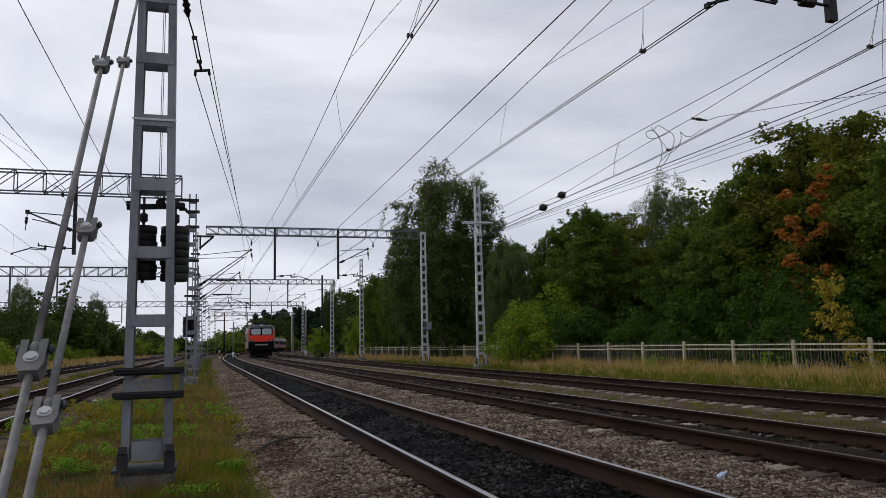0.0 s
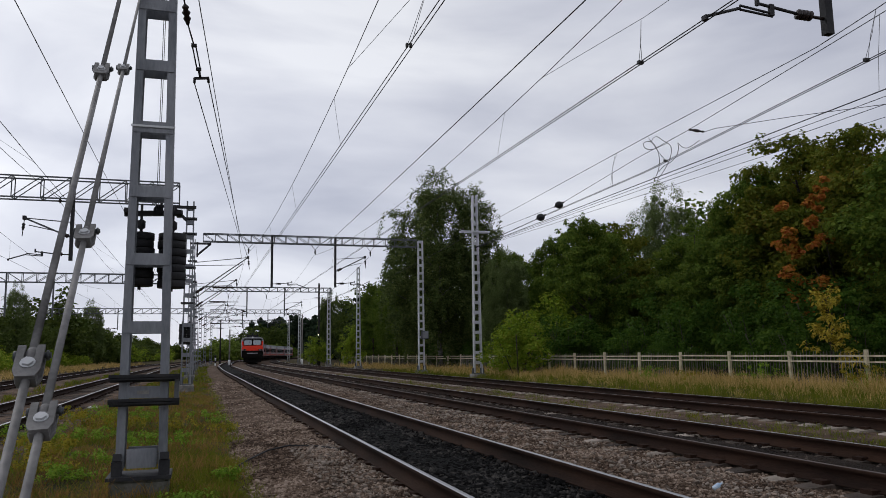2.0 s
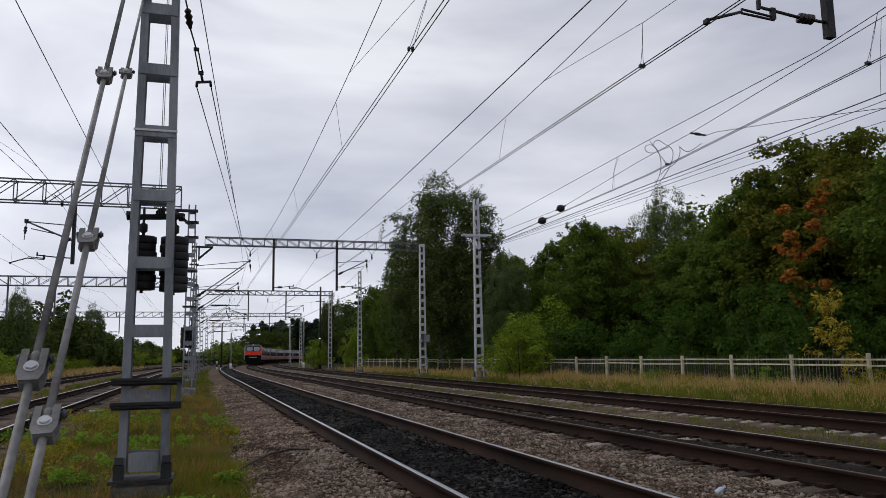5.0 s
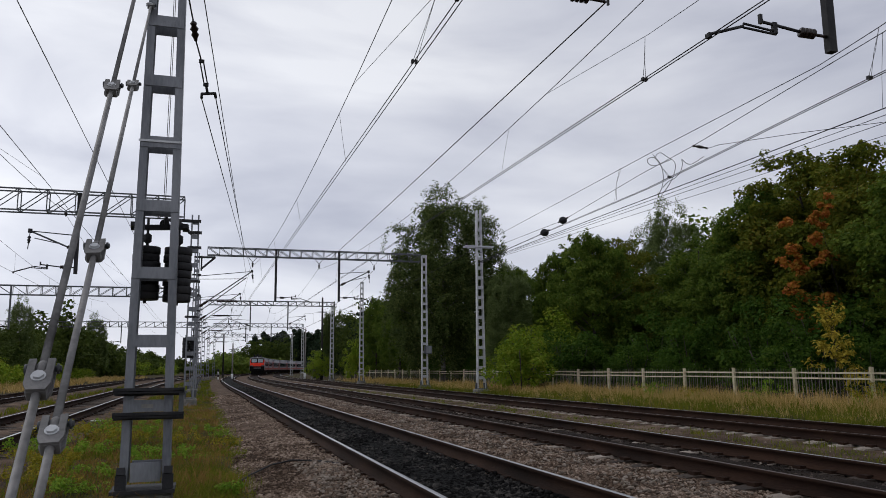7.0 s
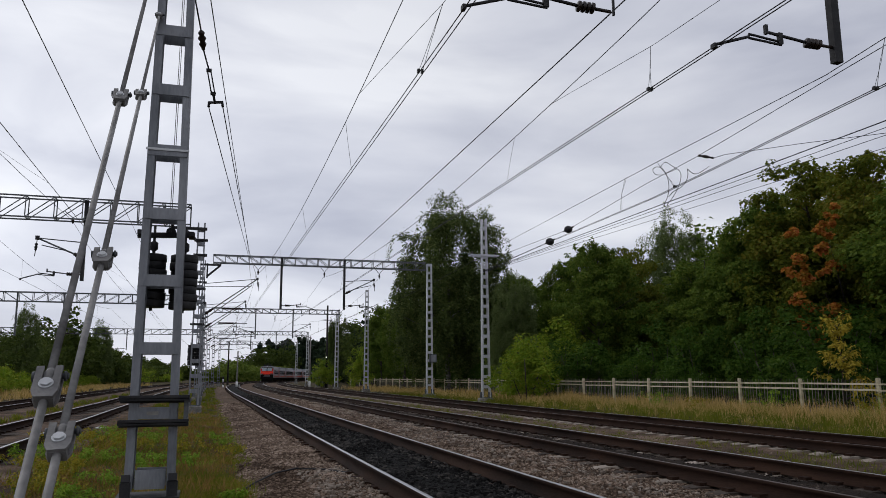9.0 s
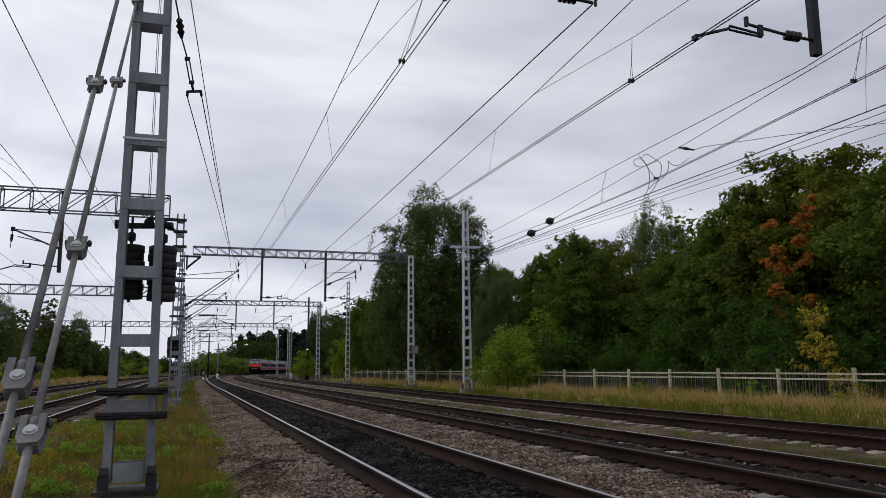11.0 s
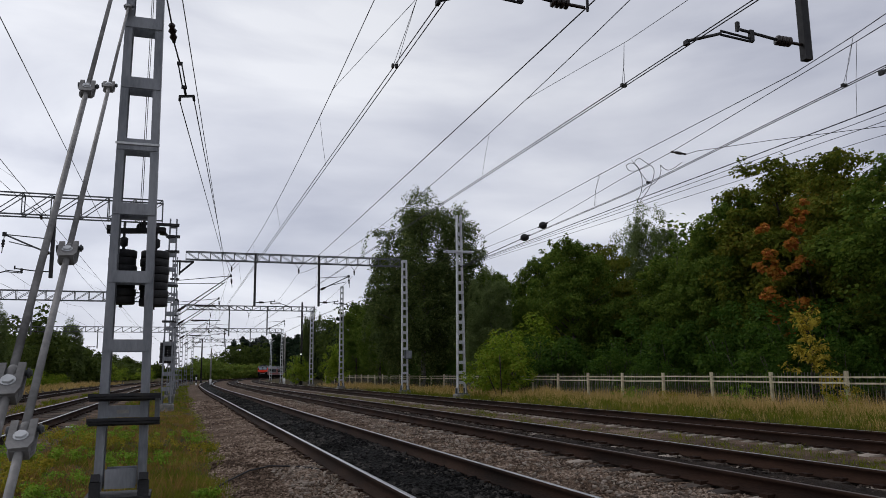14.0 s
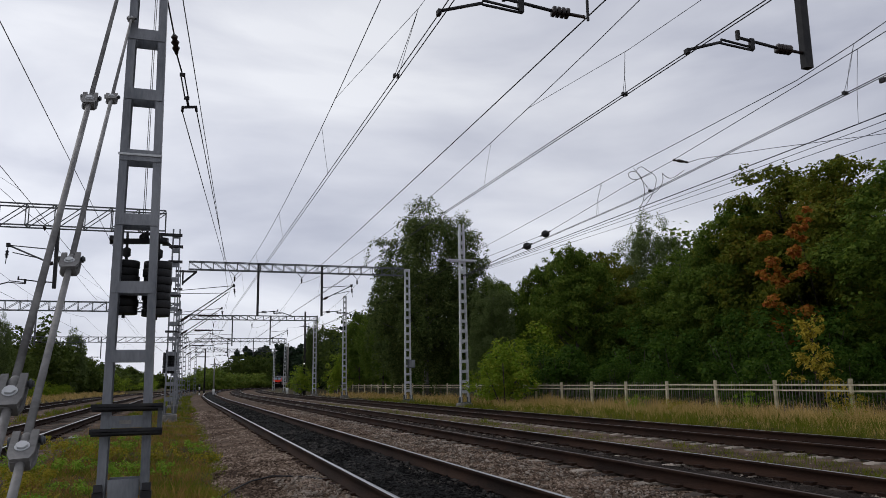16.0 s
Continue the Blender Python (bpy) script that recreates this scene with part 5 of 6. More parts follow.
    plant("shrub", 20, "dark green bush beside the fence", 19.6, 38.6, 1.25, 90, 1.1, "bush", "bushes", -0.1)
    plant("bush", 31, "rounded yellow-green bush near the bend of the line", 14.4, 100.0, 1.2, 200, 1.15, "bush", "bushes", -0.1)
    plant("bush", 31, "small green tree beside the line", 15.9, 84.0, 1.45, 160, 0.72, "bush", "bushes", -0.1)
    plant("sapling", 41, "small yellow sapling behind the fence", 19.5, 20.1, 1.0, 0, 1.0, "sapling", "saplings", -0.1)


right_wood()


def orange_sprays():
    """The turned branches of the maple beside the fence."""
    rng = np.random.default_rng(77)
    t = thing("maple_branch", "bright orange-red turned maple branches among green leaves", "tree branch")
    cl = []
    for x, z, r, k in ((24.2, 7.6, 0.26, 4), (23.95, 7.25, 0.22, 3), (23.72, 6.9, 0.28, 5), (22.2, 6.7, 0.2, 3), (23.5, 6.2, 0.3, 5), (22.2, 5.55, 0.34, 6), (22.45, 5.2, 0.3, 5), (24.0, 5.5, 0.25, 4),
                       (22.5, 4.05, 0.32, 6), (22.85, 3.7, 0.28, 4), (23.9, 3.7, 0.3, 6), (24.3, 3.7, 0.25, 4), (23.75, 3.25, 0.28, 4), (22.55, 3.15, 0.3, 3), (23.4, 2.5, 0.26, 4), (23.2, 5.0, 0.2, 2)):
        for j in range(k):
            d = rng.normal(size=3) * r * 0.8
            cl.append((x * 0.955 + d[0], 23.6 + d[1] * 0.6, 0.05 + z * 0.955 + d[2] * 0.7, r * rng.uniform(0.35, 0.7)))
    P, N = crown_points(rng, cl, 44, 0.55)
    v, f = leaf_quads(P, N, 0.145, rng, 0.95, 0.3)
    raw("leaves", v, f, M["maple_orange"], t)
    bm = bm_new()
    rod(bm, (26.5, 26.5, 2.0), (23.6, 24.8, 4.4), 0.05, 6, 0.02)
    rod(bm, (26.5, 26.5, 3.0), (24.2, 25.0, 6.6), 0.05, 6, 0.015)
    rod(bm, (27.5, 25.5, -0.1), (26.5, 26.5, 3.0), 0.09, 7, 0.05)
    part("limb", bm, M["bark"], t)


orange_sprays()


def woods(name, label, spots, mat, seed, leafsize, per, tall=False):
    """Far trees that nobody could count: trunks and leaf clumps in one object."""
    rng = np.random.default_rng(seed)
    vs, n = [], []
    for x, y, h, r in spots:
        if tall:
            cl = [(x + rng.normal(0, r * 0.42 * (1.15 - q)), y + rng.normal(0, r * 0.42 * (1.15 - q)), h * (0.12 + 0.86 * q), r * rng.uniform(0.22, 0.42) * (1.25 - 0.75 * q)) for q in rng.uniform(0, 1, 34)]
        else:
            cl = [(x + c[0], y + c[1], c[2], c[3]) for c in envelope(rng, 30, h * 0.5, r, h * 0.5, r * 0.22, r * 0.45, -0.95, 0.3)]
        P, N = crown_points(rng, cl, per // 30, 0.7)
        vs.append(P)
        n.append(N)
    v, f = leaf_quads(np.vstack(vs), np.vstack(n), leafsize, rng, 0.8, 0.3)
    ob = raw(name, v, f, M[mat])
    tagged(ob, label, "woodland", kind="stuff")


def far_woods():
    rng = np.random.default_rng(3)
    spots = [(-20.5 - rng.uniform(0, 5), y, rng.uniform(4.5, 7.4) + 0.012 * (y - 60), rng.uniform(2.2, 3.6)) for y in np.arange(48, 140, 2.6)]
    spots += [(-28 - rng.uniform(0, 8), y, rng.uniform(6.5, 9.2), rng.uniform(3, 4.5)) for y in np.arange(40, 200, 4.0)]
    woods("woodland_west", "dark green mixed woodland beyond the side tracks", spots, "far_leaf", 5, 0.22, 2300)
    spots = [(-14.8 - rng.uniform(0, 4) - (0.02 * y), y, rng.uniform(1.0, 2.6), rng.uniform(1.0, 1.7)) for y in np.arange(46, 150, 2.4)]
    spots += [(-13.6 + offs(y) - rng.uniform(0, 3), y, rng.uniform(2.2, 4.2), rng.uniform(1.4, 2.0)) for y in (165, 172, 190, 205, 214)]
    woods("undergrowth_west", "yellow-green bushes at the foot of the woodland", spots, "bush", 15, 0.22, 600)
    spots = [(-21 + offs(y) * 0.6 - rng.uniform(0, 6), y, (11.0 - 0.06 * (y - 130)) * rng.uniform(0.8, 1.1), rng.uniform(2.6, 3.8)) for y in np.arange(130, 262, 2.6)]
    spots += [(x + rng.uniform(-4, 4), 560 + rng.uniform(0, 60), rng.uniform(5, 8), 6.0) for x in np.arange(-330, -4, 7.0)]
    spots += [(x + rng.uniform(-1, 1), 300 + rng.uniform(-10, 12), float(np.interp(x, [-26, -16, -5, -2], [9.5, 8.0, 4.2, 3.0])) * rng.uniform(0.85, 1.1), rng.uniform(2.0, 3.2)) for x in np.arange(-26, -2, 0.9)]
    woods("woodland_west_far", "distant dark green woodland along the line", spots, "far_leaf", 6, 0.7, 600)
    spots = [(off_x + rng.uniform(-1, 1), y, h * rng.uniform(0.85, 1.1), min(4.0, 0.55 * h + 0.8)) for off_x, y, h in
             [(-3.0 + offs(y) - 4 - 6 * q, y, 3.4 + 0.12 * (y - 232) if y < 260 else 4.2 + 0.012 * (y - 260)) for y in np.arange(232, 345, 2.2) for q in (0, 0.5)]]
    woods("woodland_bend", "green trees on the outside of the bend", spots, "bend_leaf", 8, 0.85, 420)
    spots = [(x + rng.uniform(-1.5, 1.5), 325 + rng.uniform(0, 25), float(np.interp(x, [4, 9, 16, 22, 34], [3.5, 5.5, 10.5, 13.5, 14.5])) * rng.uniform(0.82, 1.1), rng.uniform(2.2, 3.4)) for x in np.arange(4, 36, 0.9)]
    woods("mixed_wood", "green mixed trees on the outside of the bend", spots, "far_leaf", 18, 0.6, 900)
    spots = [(x + rng.uniform(-2, 2), 365 + rng.uniform(0, 50) - 0.2 * x, 18.6 + 1.4 * math.sin(x * 0.35) + rng.uniform(-1.6, 1.4), rng.uniform(4, 6)) for x in np.arange(32, 132, 0.95)]
    spots += [(x, 372, h, 3.0) for x, h in ((23.5, 17.0), (27.5, 18.6), (25.6, 15.0), (29.6, 17.4))]
    woods("pine_wood", "dark distant pine wood behind the bend", spots, "pine", 9, 1.1, 1200, True)
    spots = [(34 + rng.uniform(0, 26), y, rng.uniform(10, 13.5), rng.uniform(3, 4.2)) for y in np.arange(8, 150, 1.7)]
    woods("woodland_east", "deep shady woodland behind the maples", spots, "maple", 10, 0.5, 600)
    spots = [(21 + offs(y) + rng.uniform(0, 10), y, rng.uniform(8, 11), rng.uniform(2.6, 4.0)) for y in np.arange(96, 128, 1.9)]
    woods("woodland_east_far", "distant woodland along the inside of the bend", spots, "far_leaf", 12, 0.36, 1500)
    spots = [(21 + offs(y) + rng.uniform(0, 10), y, rng.uniform(8, 11.5), rng.uniform(2.6, 4.0)) for y in np.arange(128, 340, 2.4)]
    woods("pine_wood_east", "dark distant pines along the inside of the bend", spots, "pine", 13, 0.85, 480, True)


far_woods()


def blades(name, label, regions, mat, seed, kind="stuff"):
    """Grass: kinked tapering blades. Each region: x0, x1, y0, y1, count, height, lean, width."""
    rng = np.random.default_rng(seed)
    V = []
    for x0, x1, y0, y1, n, h, lean, w in regions:
        # tufts
        k = max(1, n // 14)
        u = rng.random(k) ** 1.5
        cx, cy = rng.uniform(x0, x1, k), y0 + (y1 - y0) * u
        th = rng.uniform(0.45, 1.25, k) * (1 + 0.35 * np.sin(cx * 1.9 + cy * 0.8) * np.sin(cy * 1.3 - cx * 0.6))
        i = rng.integers(0, k, n)
        bx, by = cx[i] + rng.normal(0, 0.07, n), cy[i] + rng.normal(0, 0.09, n)
        bz = np.maximum(ground_height(bx, by), np.interp(bx, BED_X, BED_Z)) - 0.02
        bx = bx + off(by)
        a = rng.uniform(0, 6.283, n)
        hh = h * th[i] * rng.uniform(0.5, 1.2, n)
        ln = lean * hh * rng.uniform(0.1, 1.0, n)
        p = rng.uniform(0, 3.1416, n)
        ww = w * rng.uniform(0.7, 1.4, n)
        base = np.stack([bx, by, bz], 1)
        sd = np.stack([np.cos(p), np.sin(p), 0 * p], 1) * ww[:, None] / 2
        d = np.stack([np.cos(a), np.sin(a), 0 * a], 1)
        mid = base + d * (ln * 0.28)[:, None] + np.array([0, 0, 1.0]) * (hh * 0.5)[:, None]
        tip = base + d * ln[:, None] + np.array([0, 0, 1.0]) * hh[:, None]
        V.append(np.stack([base, mid + sd, tip, mid - sd], 1).reshape(-1, 3))
    v = np.vstack(V)
    f = np.arange(len(v)).reshape(-1, 4)
    tagged(raw(name, v, f, M[mat]), label, "grass", kind=kind)


blades("grass", "short patchy green grass beside the mast", [(-3.4, 0.55, 3.5, 14, 42000, 0.10, 1.0, 0.007), (-2.6, 0.7, 14, 40, 24000, 0.12, 0.8, 0.010), (-2.4, 0.8, 40, 110, 8000, 0.2, 0.6, 0.03), (-0.4, 0.6, 4.5, 12, 14000, 0.14, 0.9, 0.007)], "grass", 1)
blades("brown_grass", "withered brown grass and moss beside the mast", [(-3.2, 0.4, 4, 30, 30000, 0.12, 1.2, 0.007), (-3.0, 0.5, 6, 45, 14000, 0.20, 0.9, 0.009), (-7.4, -2.2, 10, 60, 9000, 0.14, 0.8, 0.012)], "dry_short", 4)
blades("dry_grass", "tall straw-coloured grass along the fence", [(16.2, 18.9, 12, 36, 36000, 0.44, 0.45, 0.010), (14.8, 19.0, 34, 90, 18000, 0.46, 0.5, 0.018), (14.2, 16.4, 12, 34, 4000, 0.30, 0.6, 0.009), (-19, -12.4, 30, 160, 16000, 0.5, 0.5, 0.035)], "straw", 2)
blades("verge_grass", "green grass and weeds between the track and the fence", [(13.5, 17.8, 11, 60, 36000, 0.30, 0.7, 0.012), (7.9, 10.0, 7, 55, 12000, 0.11, 0.9, 0.010), (12.6, 13.6, 9, 50, 5000, 0.14, 0.8, 0.012), (-7.2, -6.3, 20, 90, 3000, 0.25, 0.7, 0.03), (-3.0, -2.0, 8, 50, 4500, 0.16, 0.7, 0.011)], "grass", 3)


def weed(label, x, y, r, h, mat, seed, category="weed"):
    rng = np.random.default_rng(seed)
    t = thing("weed", label, category, "weeds", at=pose(x, y, float(ground_height(np.array([x]), np.array([y]))[0]) - 0.02))
    cl = [(rng.normal(0, r * 0.5), rng.normal(0, r * 0.4), h * rng.uniform(0.3, 1.0), rng.uniform(0.05, 0.12)) for k in range(int(18 * r / 0.4))]
    bm = bm_new()
    for c in cl:
        rod(bm, (c[0] * 0.5, c[1] * 0.5, -0.05), c[:3], 0.006, 4, 0.003)
    part("stem", bm, M["weed"], t)["kind"] = "stuff"
    P, N = crown_points(rng, cl, 34, 0.6)
    v, f = leaf_quads(P, N, 0.045, rng, 0.55, 0.2)
    raw("leaves", v, f, M[mat], t)


for k, (x, y, r, h, mt) in enumerate(((-1.7, 14.6, 0.45, 0.26, "weed"), (-0.75, 13.3, 0.4, 0.30, "weed"), (-0.2, 13.6, 0.25, 0.26, "weed"), (-1.25, 11.6, 0.35, 0.2, "weed"), (-2.4, 15.0, 0.5, 0.3, "weed"), (-2.9, 15.6, 0.5, 0.3, "weed"),
                                      (-2.2, 17.5, 0.4, 0.35, "weed_yellow"), (-2.6, 14.2, 0.45, 0.3, "weed_yellow"), (-2.75, 20.0, 0.5, 0.4, "weed_yellow"), (0.35, 9.8, 0.25, 0.2, "weed"), (0.45, 15.5, 0.25, 0.3, "weed_yellow"),
                                      (-1.9, 12.4, 0.4, 0.3, "weed_yellow"), (-2.3, 12.9, 0.45, 0.34, "weed_yellow"), (-1.4, 16.2, 0.5, 0.36, "weed_yellow"), (-1.0, 18.5, 0.45, 0.35, "weed"), (-2.0, 19.2, 0.5, 0.4, "weed"), (-2.9, 17.9, 0.5, 0.45, "weed_yellow"),
                                      (-1.5, 10.2, 0.35, 0.22, "weed"), (-2.0, 10.9, 0.4, 0.26, "weed_yellow"), (0.3, 18.0, 0.35, 0.35, "weed"), (-0.4, 16.5, 0.4, 0.3, "weed_yellow"),
                                      (-0.1, 8.3, 0.2, 0.16, "weed"), (17.4, 21.0, 0.7, 0.9, "weed"), (17.0, 27.0, 0.6, 0.7, "weed"), (17.6, 17.0, 0.8, 0.8, "weed_yellow"), (16.9, 24.0, 0.5, 0.6, "weed_yellow"))):
    weed("fresh green leafy weed in the grass" if mt == "weed" else "yellowing leafy weed in the grass", x, y, r, h, mt, 100 + k)

# ---- loose stones of the ballast ----


def stones(name, label, regions, mat, seed):
    """Each region: x0, x1, y0, y1, count, size, z. Angular stones, of seven corners where they lie near, six further off."""
    rng = np.random.default_rng(seed)
    wedge = np.array([(1, 0.2, -0.1), (-0.9, 0.3, 0.1), (0.1, 1, -0.2), (-0.2, -1, 0.1), (0.5, -0.5, 0.8), (-0.5, 0.4, 0.85), (0, 0, -0.9)])
    wef = np.array([(0, 2, 5), (0, 5, 4), (2, 1, 5), (1, 3, 5), (3, 4, 5), (3, 0, 4), (2, 0, 6), (1, 2, 6), (3, 1, 6), (0, 3, 6)])
    octa = np.array([(1, 0, 0), (-1, 0, 0), (0, 1, 0), (0, -1, 0), (0, 0, 1), (0, 0, -1)], float)
    ocf = np.array([(0, 2, 4), (2, 1, 4), (1, 3, 4), (3, 0, 4), (2, 0, 5), (1, 2, 5), (3, 1, 5), (0, 3, 5)])
    V, F, base = [], [], 0
    for x0, x1, y0, y1, n, size, z, fine in regions:
        sv, sf = (wedge, wef) if fine else (octa, ocf)
        u = rng.random(n) ** 1.25
        y = y0 + (y1 - y0) * u
        x = rng.uniform(x0, x1, n)
        zz = np.interp(x, BED_X, BED_Z) + z
        s = size * rng.uniform(0.45, 1.35, n) * (1 + 0.5 * u)
        sh = rng.uniform(0.5, 1.4, (n, 1, 3)) * np.array([1, 1, 0.65])
        v = sv[None] * (1 + rng.normal(0, 0.30, (n, len(sv), 1))).clip(0.45, 1.6) * sh * (s / 2)[:, None, None]
        a, b = rng.uniform(0, 6.28, n), rng.uniform(-0.5, 0.5, n)
        ca, sa, cb, sb = (q[:, None] for q in (np.cos(a), np.sin(a), np.cos(b), np.sin(b)))
        X, Y, Z = v[..., 0], v[..., 1] * cb - v[..., 2] * sb, v[..., 1] * sb + v[..., 2] * cb
        W = np.stack([X * ca - Y * sa + x[:, None] + off(y)[:, None], X * sa + Y * ca + y[:, None], Z + zz[:, None]], -1)
        V.append(W.reshape(-1, 3))
        F.append((sf[None] + (base + np.arange(n) * len(sv))[:, None, None]).reshape(-1, 3))
        base += n * len(sv)
    tagged(raw(name, np.vstack(V), np.vstack(F), M[mat]), label, "gravel", kind="stuff")


stones("ballast_stones", "loose brown-grey crushed stones between the tracks", [
    (0.42, 2.05, 5.0, 16, 22000, 0.040, 0.0, True), (3.85, 5.95, 4.5, 16, 22000, 0.039, 0.0, True), (0.42, 5.95, 5.0, 18, 500, 0.085, -0.015, True), (0.5, 2.05, 16, 45, 9000, 0.055, -0.005, False), (3.85, 5.95, 16, 50, 9000, 0.066, -0.005, False),
    (7.75, 9.95, 7, 50, 9000, 0.055, -0.015, False), (12.25, 13.4, 9, 45, 3000, 0.07, 0.0, False)], "stone", 21)
stones("dusty_stones", "crushed stones darkened by brake dust between the rails", [(6.15, 7.55, 5.0, 45, 9000, 0.06, 0.022, False), (10.7, 12.05, 8, 45, 4000, 0.06, 0.02, False)], "stone_dust", 24)
stones("pale_stones", "scattered pale broken stones beside the rail", [(1.3, 2.05, 5.0, 12, 900, 0.045, 0.012, True), (3.9, 5.6, 5.0, 20, 900, 0.05, 0.02, True), (5.0, 5.75, 5.0, 40, 1500, 0.045, 0.008, True)], "stone_pale", 23)
stones("oily_stones", "oil-blackened crushed stones between the rails", [(2.25, 3.62, 4.5, 18, 8000, 0.06, 0.02, True), (2.25, 3.62, 18, 60, 8000, 0.07, 0.02, False)], "stone_oil", 22)


# ---- small things beside the line ----


def small_things():
    t = thing("plastic_bottle", "crumpled blue-white plastic litter on the ballast", "litter", at=pose(4.76, 6.42, -0.135, 60, 15, 70) @ Matrix.Scale(0.72, 4))
    bm = bm_new()
    lathe(bm, (0, 0, -0.07), (0, 0, 0.075), [(0, 0.02), (0.06, 0.034), (0.3, 0.028), (0.45, 0.035), (0.7, 0.032), (0.85, 0.014), (1, 0.013)], 9)
    part("body", bm, M["bottle"], t)
    bm = bm_new()
    rod(bm, (0, 0, 0.075), (0, 0, 0.09), 0.016, 9)
    part("cap", bm, M["white"], t)
    rnd = random.Random(4)
    for x, y in ((-2.73, 23.2), (-2.4, 25.5)):
        bm = bm_new()
        bmesh.ops.create_icosphere(bm, subdivisions=2, radius=0.09)
        for v in bm.verts:
            v.co = Vector((v.co.x * 1.5, v.co.y, v.co.z * 0.35)) * rnd.uniform(0.7, 1.2)
        ob = part("litter", bm, M["white"])
        ob.matrix_basis = pose(x, y, -0.16)
        tagged(ob, "crumpled white scrap of litter in the grass", "litter", "litter")
    pts = [(0.45, 10.6, -0.30), (0.65, 10.9, -0.23), (1.0, 11.7, -0.20), (1.34, 12.05, -0.185), (1.7, 11.7, -0.175), (1.97, 11.25, -0.18)]
    wire("ground_cable", pts, 0.012, "thin black cable lying across the gravel", "black_iron", "", "cable")
    # low marker with black and white bands beside the bend
    t = thing("marker_post", "short white marker post with black bands beside the track", "marker post", at=pose(2.35, 118.0, -0.25))
    for k in range(4):
        bm = bm_new()
        rod(bm, (0, 0, 0.4 * k), (0, 0, 0.4 * (k + 1)), 0.11, 8)
        part("band", bm, M["white"] if k % 2 == 0 else M["black_iron"], t)
    for x, y, h, r, nm in ((3.8, 150, 8.0, 0.16, "creosote"), (4.45, 122, 5.4, 0.13, "concrete"), (14.75, 100, 10.6, 0.15, "creosote"), (14.9, 118, 7.5, 0.13, "concrete")):
        t = thing("line_pole", "dark creosoted wooden line pole" if nm == "creosote" else "grey concrete line pole with a pale foot", "pole", "line poles", at=pose(x, y, -0.2))
        bm = bm_new()
        rod(bm, (0, 0, -0.2), (0, 0, h), r, 9, r * 0.75)
        part("shaft", bm, M[nm], t)
        bm = bm_new()
        prism(bm, (-0.6, 0, h * 0.82), (0.6, 0, h * 0.82), 0.09, 0.1)
        part("crossbar", bm, M["galv_dark"], t)
        bm = bm_new()
        rod(bm, (0, 0, -0.1), (0, 0, 0.8), r * 1.3, 9)
        part("foot", bm, M["white"] if nm == "concrete" else M["creosote"], t)
        if x == 14.75:
            bm = bm_new()
            rod(bm, (-0.1, -0.14, 3.9), (-0.1, -0.3, 3.9), 0.13, 12)
            h = part("signal_head", bm, M["black_iron"], t)
            bm = bm_new()
            rod(bm, (-0.1, -0.3, 3.9), (-0.1, -0.32, 3.9), 0.07, 12)
            part("signal_lens", bm, M["signal_white"], h, "lit white signal lens")
    for x, y in ((15.6, 112.0), (16.4, 113.0)):
        t = thing("relay_cabinet", "grey weathered concrete trackside cabinet", "cabinet", "trackside cabinets", at=pose(x, y, -0.2))
        bm = bm_new()
        box(bm, -0.55, 0.55, -0.3, 0.3, 0, 1.25)
        bmesh.ops.bevel(bm, geom=bm.edges[:], offset=0.04, segments=2, affect="EDGES")
        part("case", bm, M["concrete"], t)
        bm = bm_new()
        box(bm, -0.6, 0.6, -0.36, 0.36, 1.25, 1.33)
        part("lid", bm, M["galv_dark"], t)
        bm = bm_new()
        box(bm, -0.3, 0.2, -0.32, -0.3, 0.15, 1.05)
        part("door", bm, M["black_iron"], t)


small_things()

# ---- the train: eight cars, tail cab first ----
CAR = 19.8


def car_section():
    """Half-round-roofed body outline in x and z, from the left sill over the roof to the right sill."""
    return [(-1.66, 1.05), (-1.74, 1.25), (-1.74, 3.2), (-1.71, 3.65), (-1.55, 3.95), (-1.0, 4.12), (0.0, 4.18), (1.0, 4.12), (1.55, 3.95), (1.71, 3.65), (1.74, 3.2), (1.74, 1.25), (1.66, 1.05)]


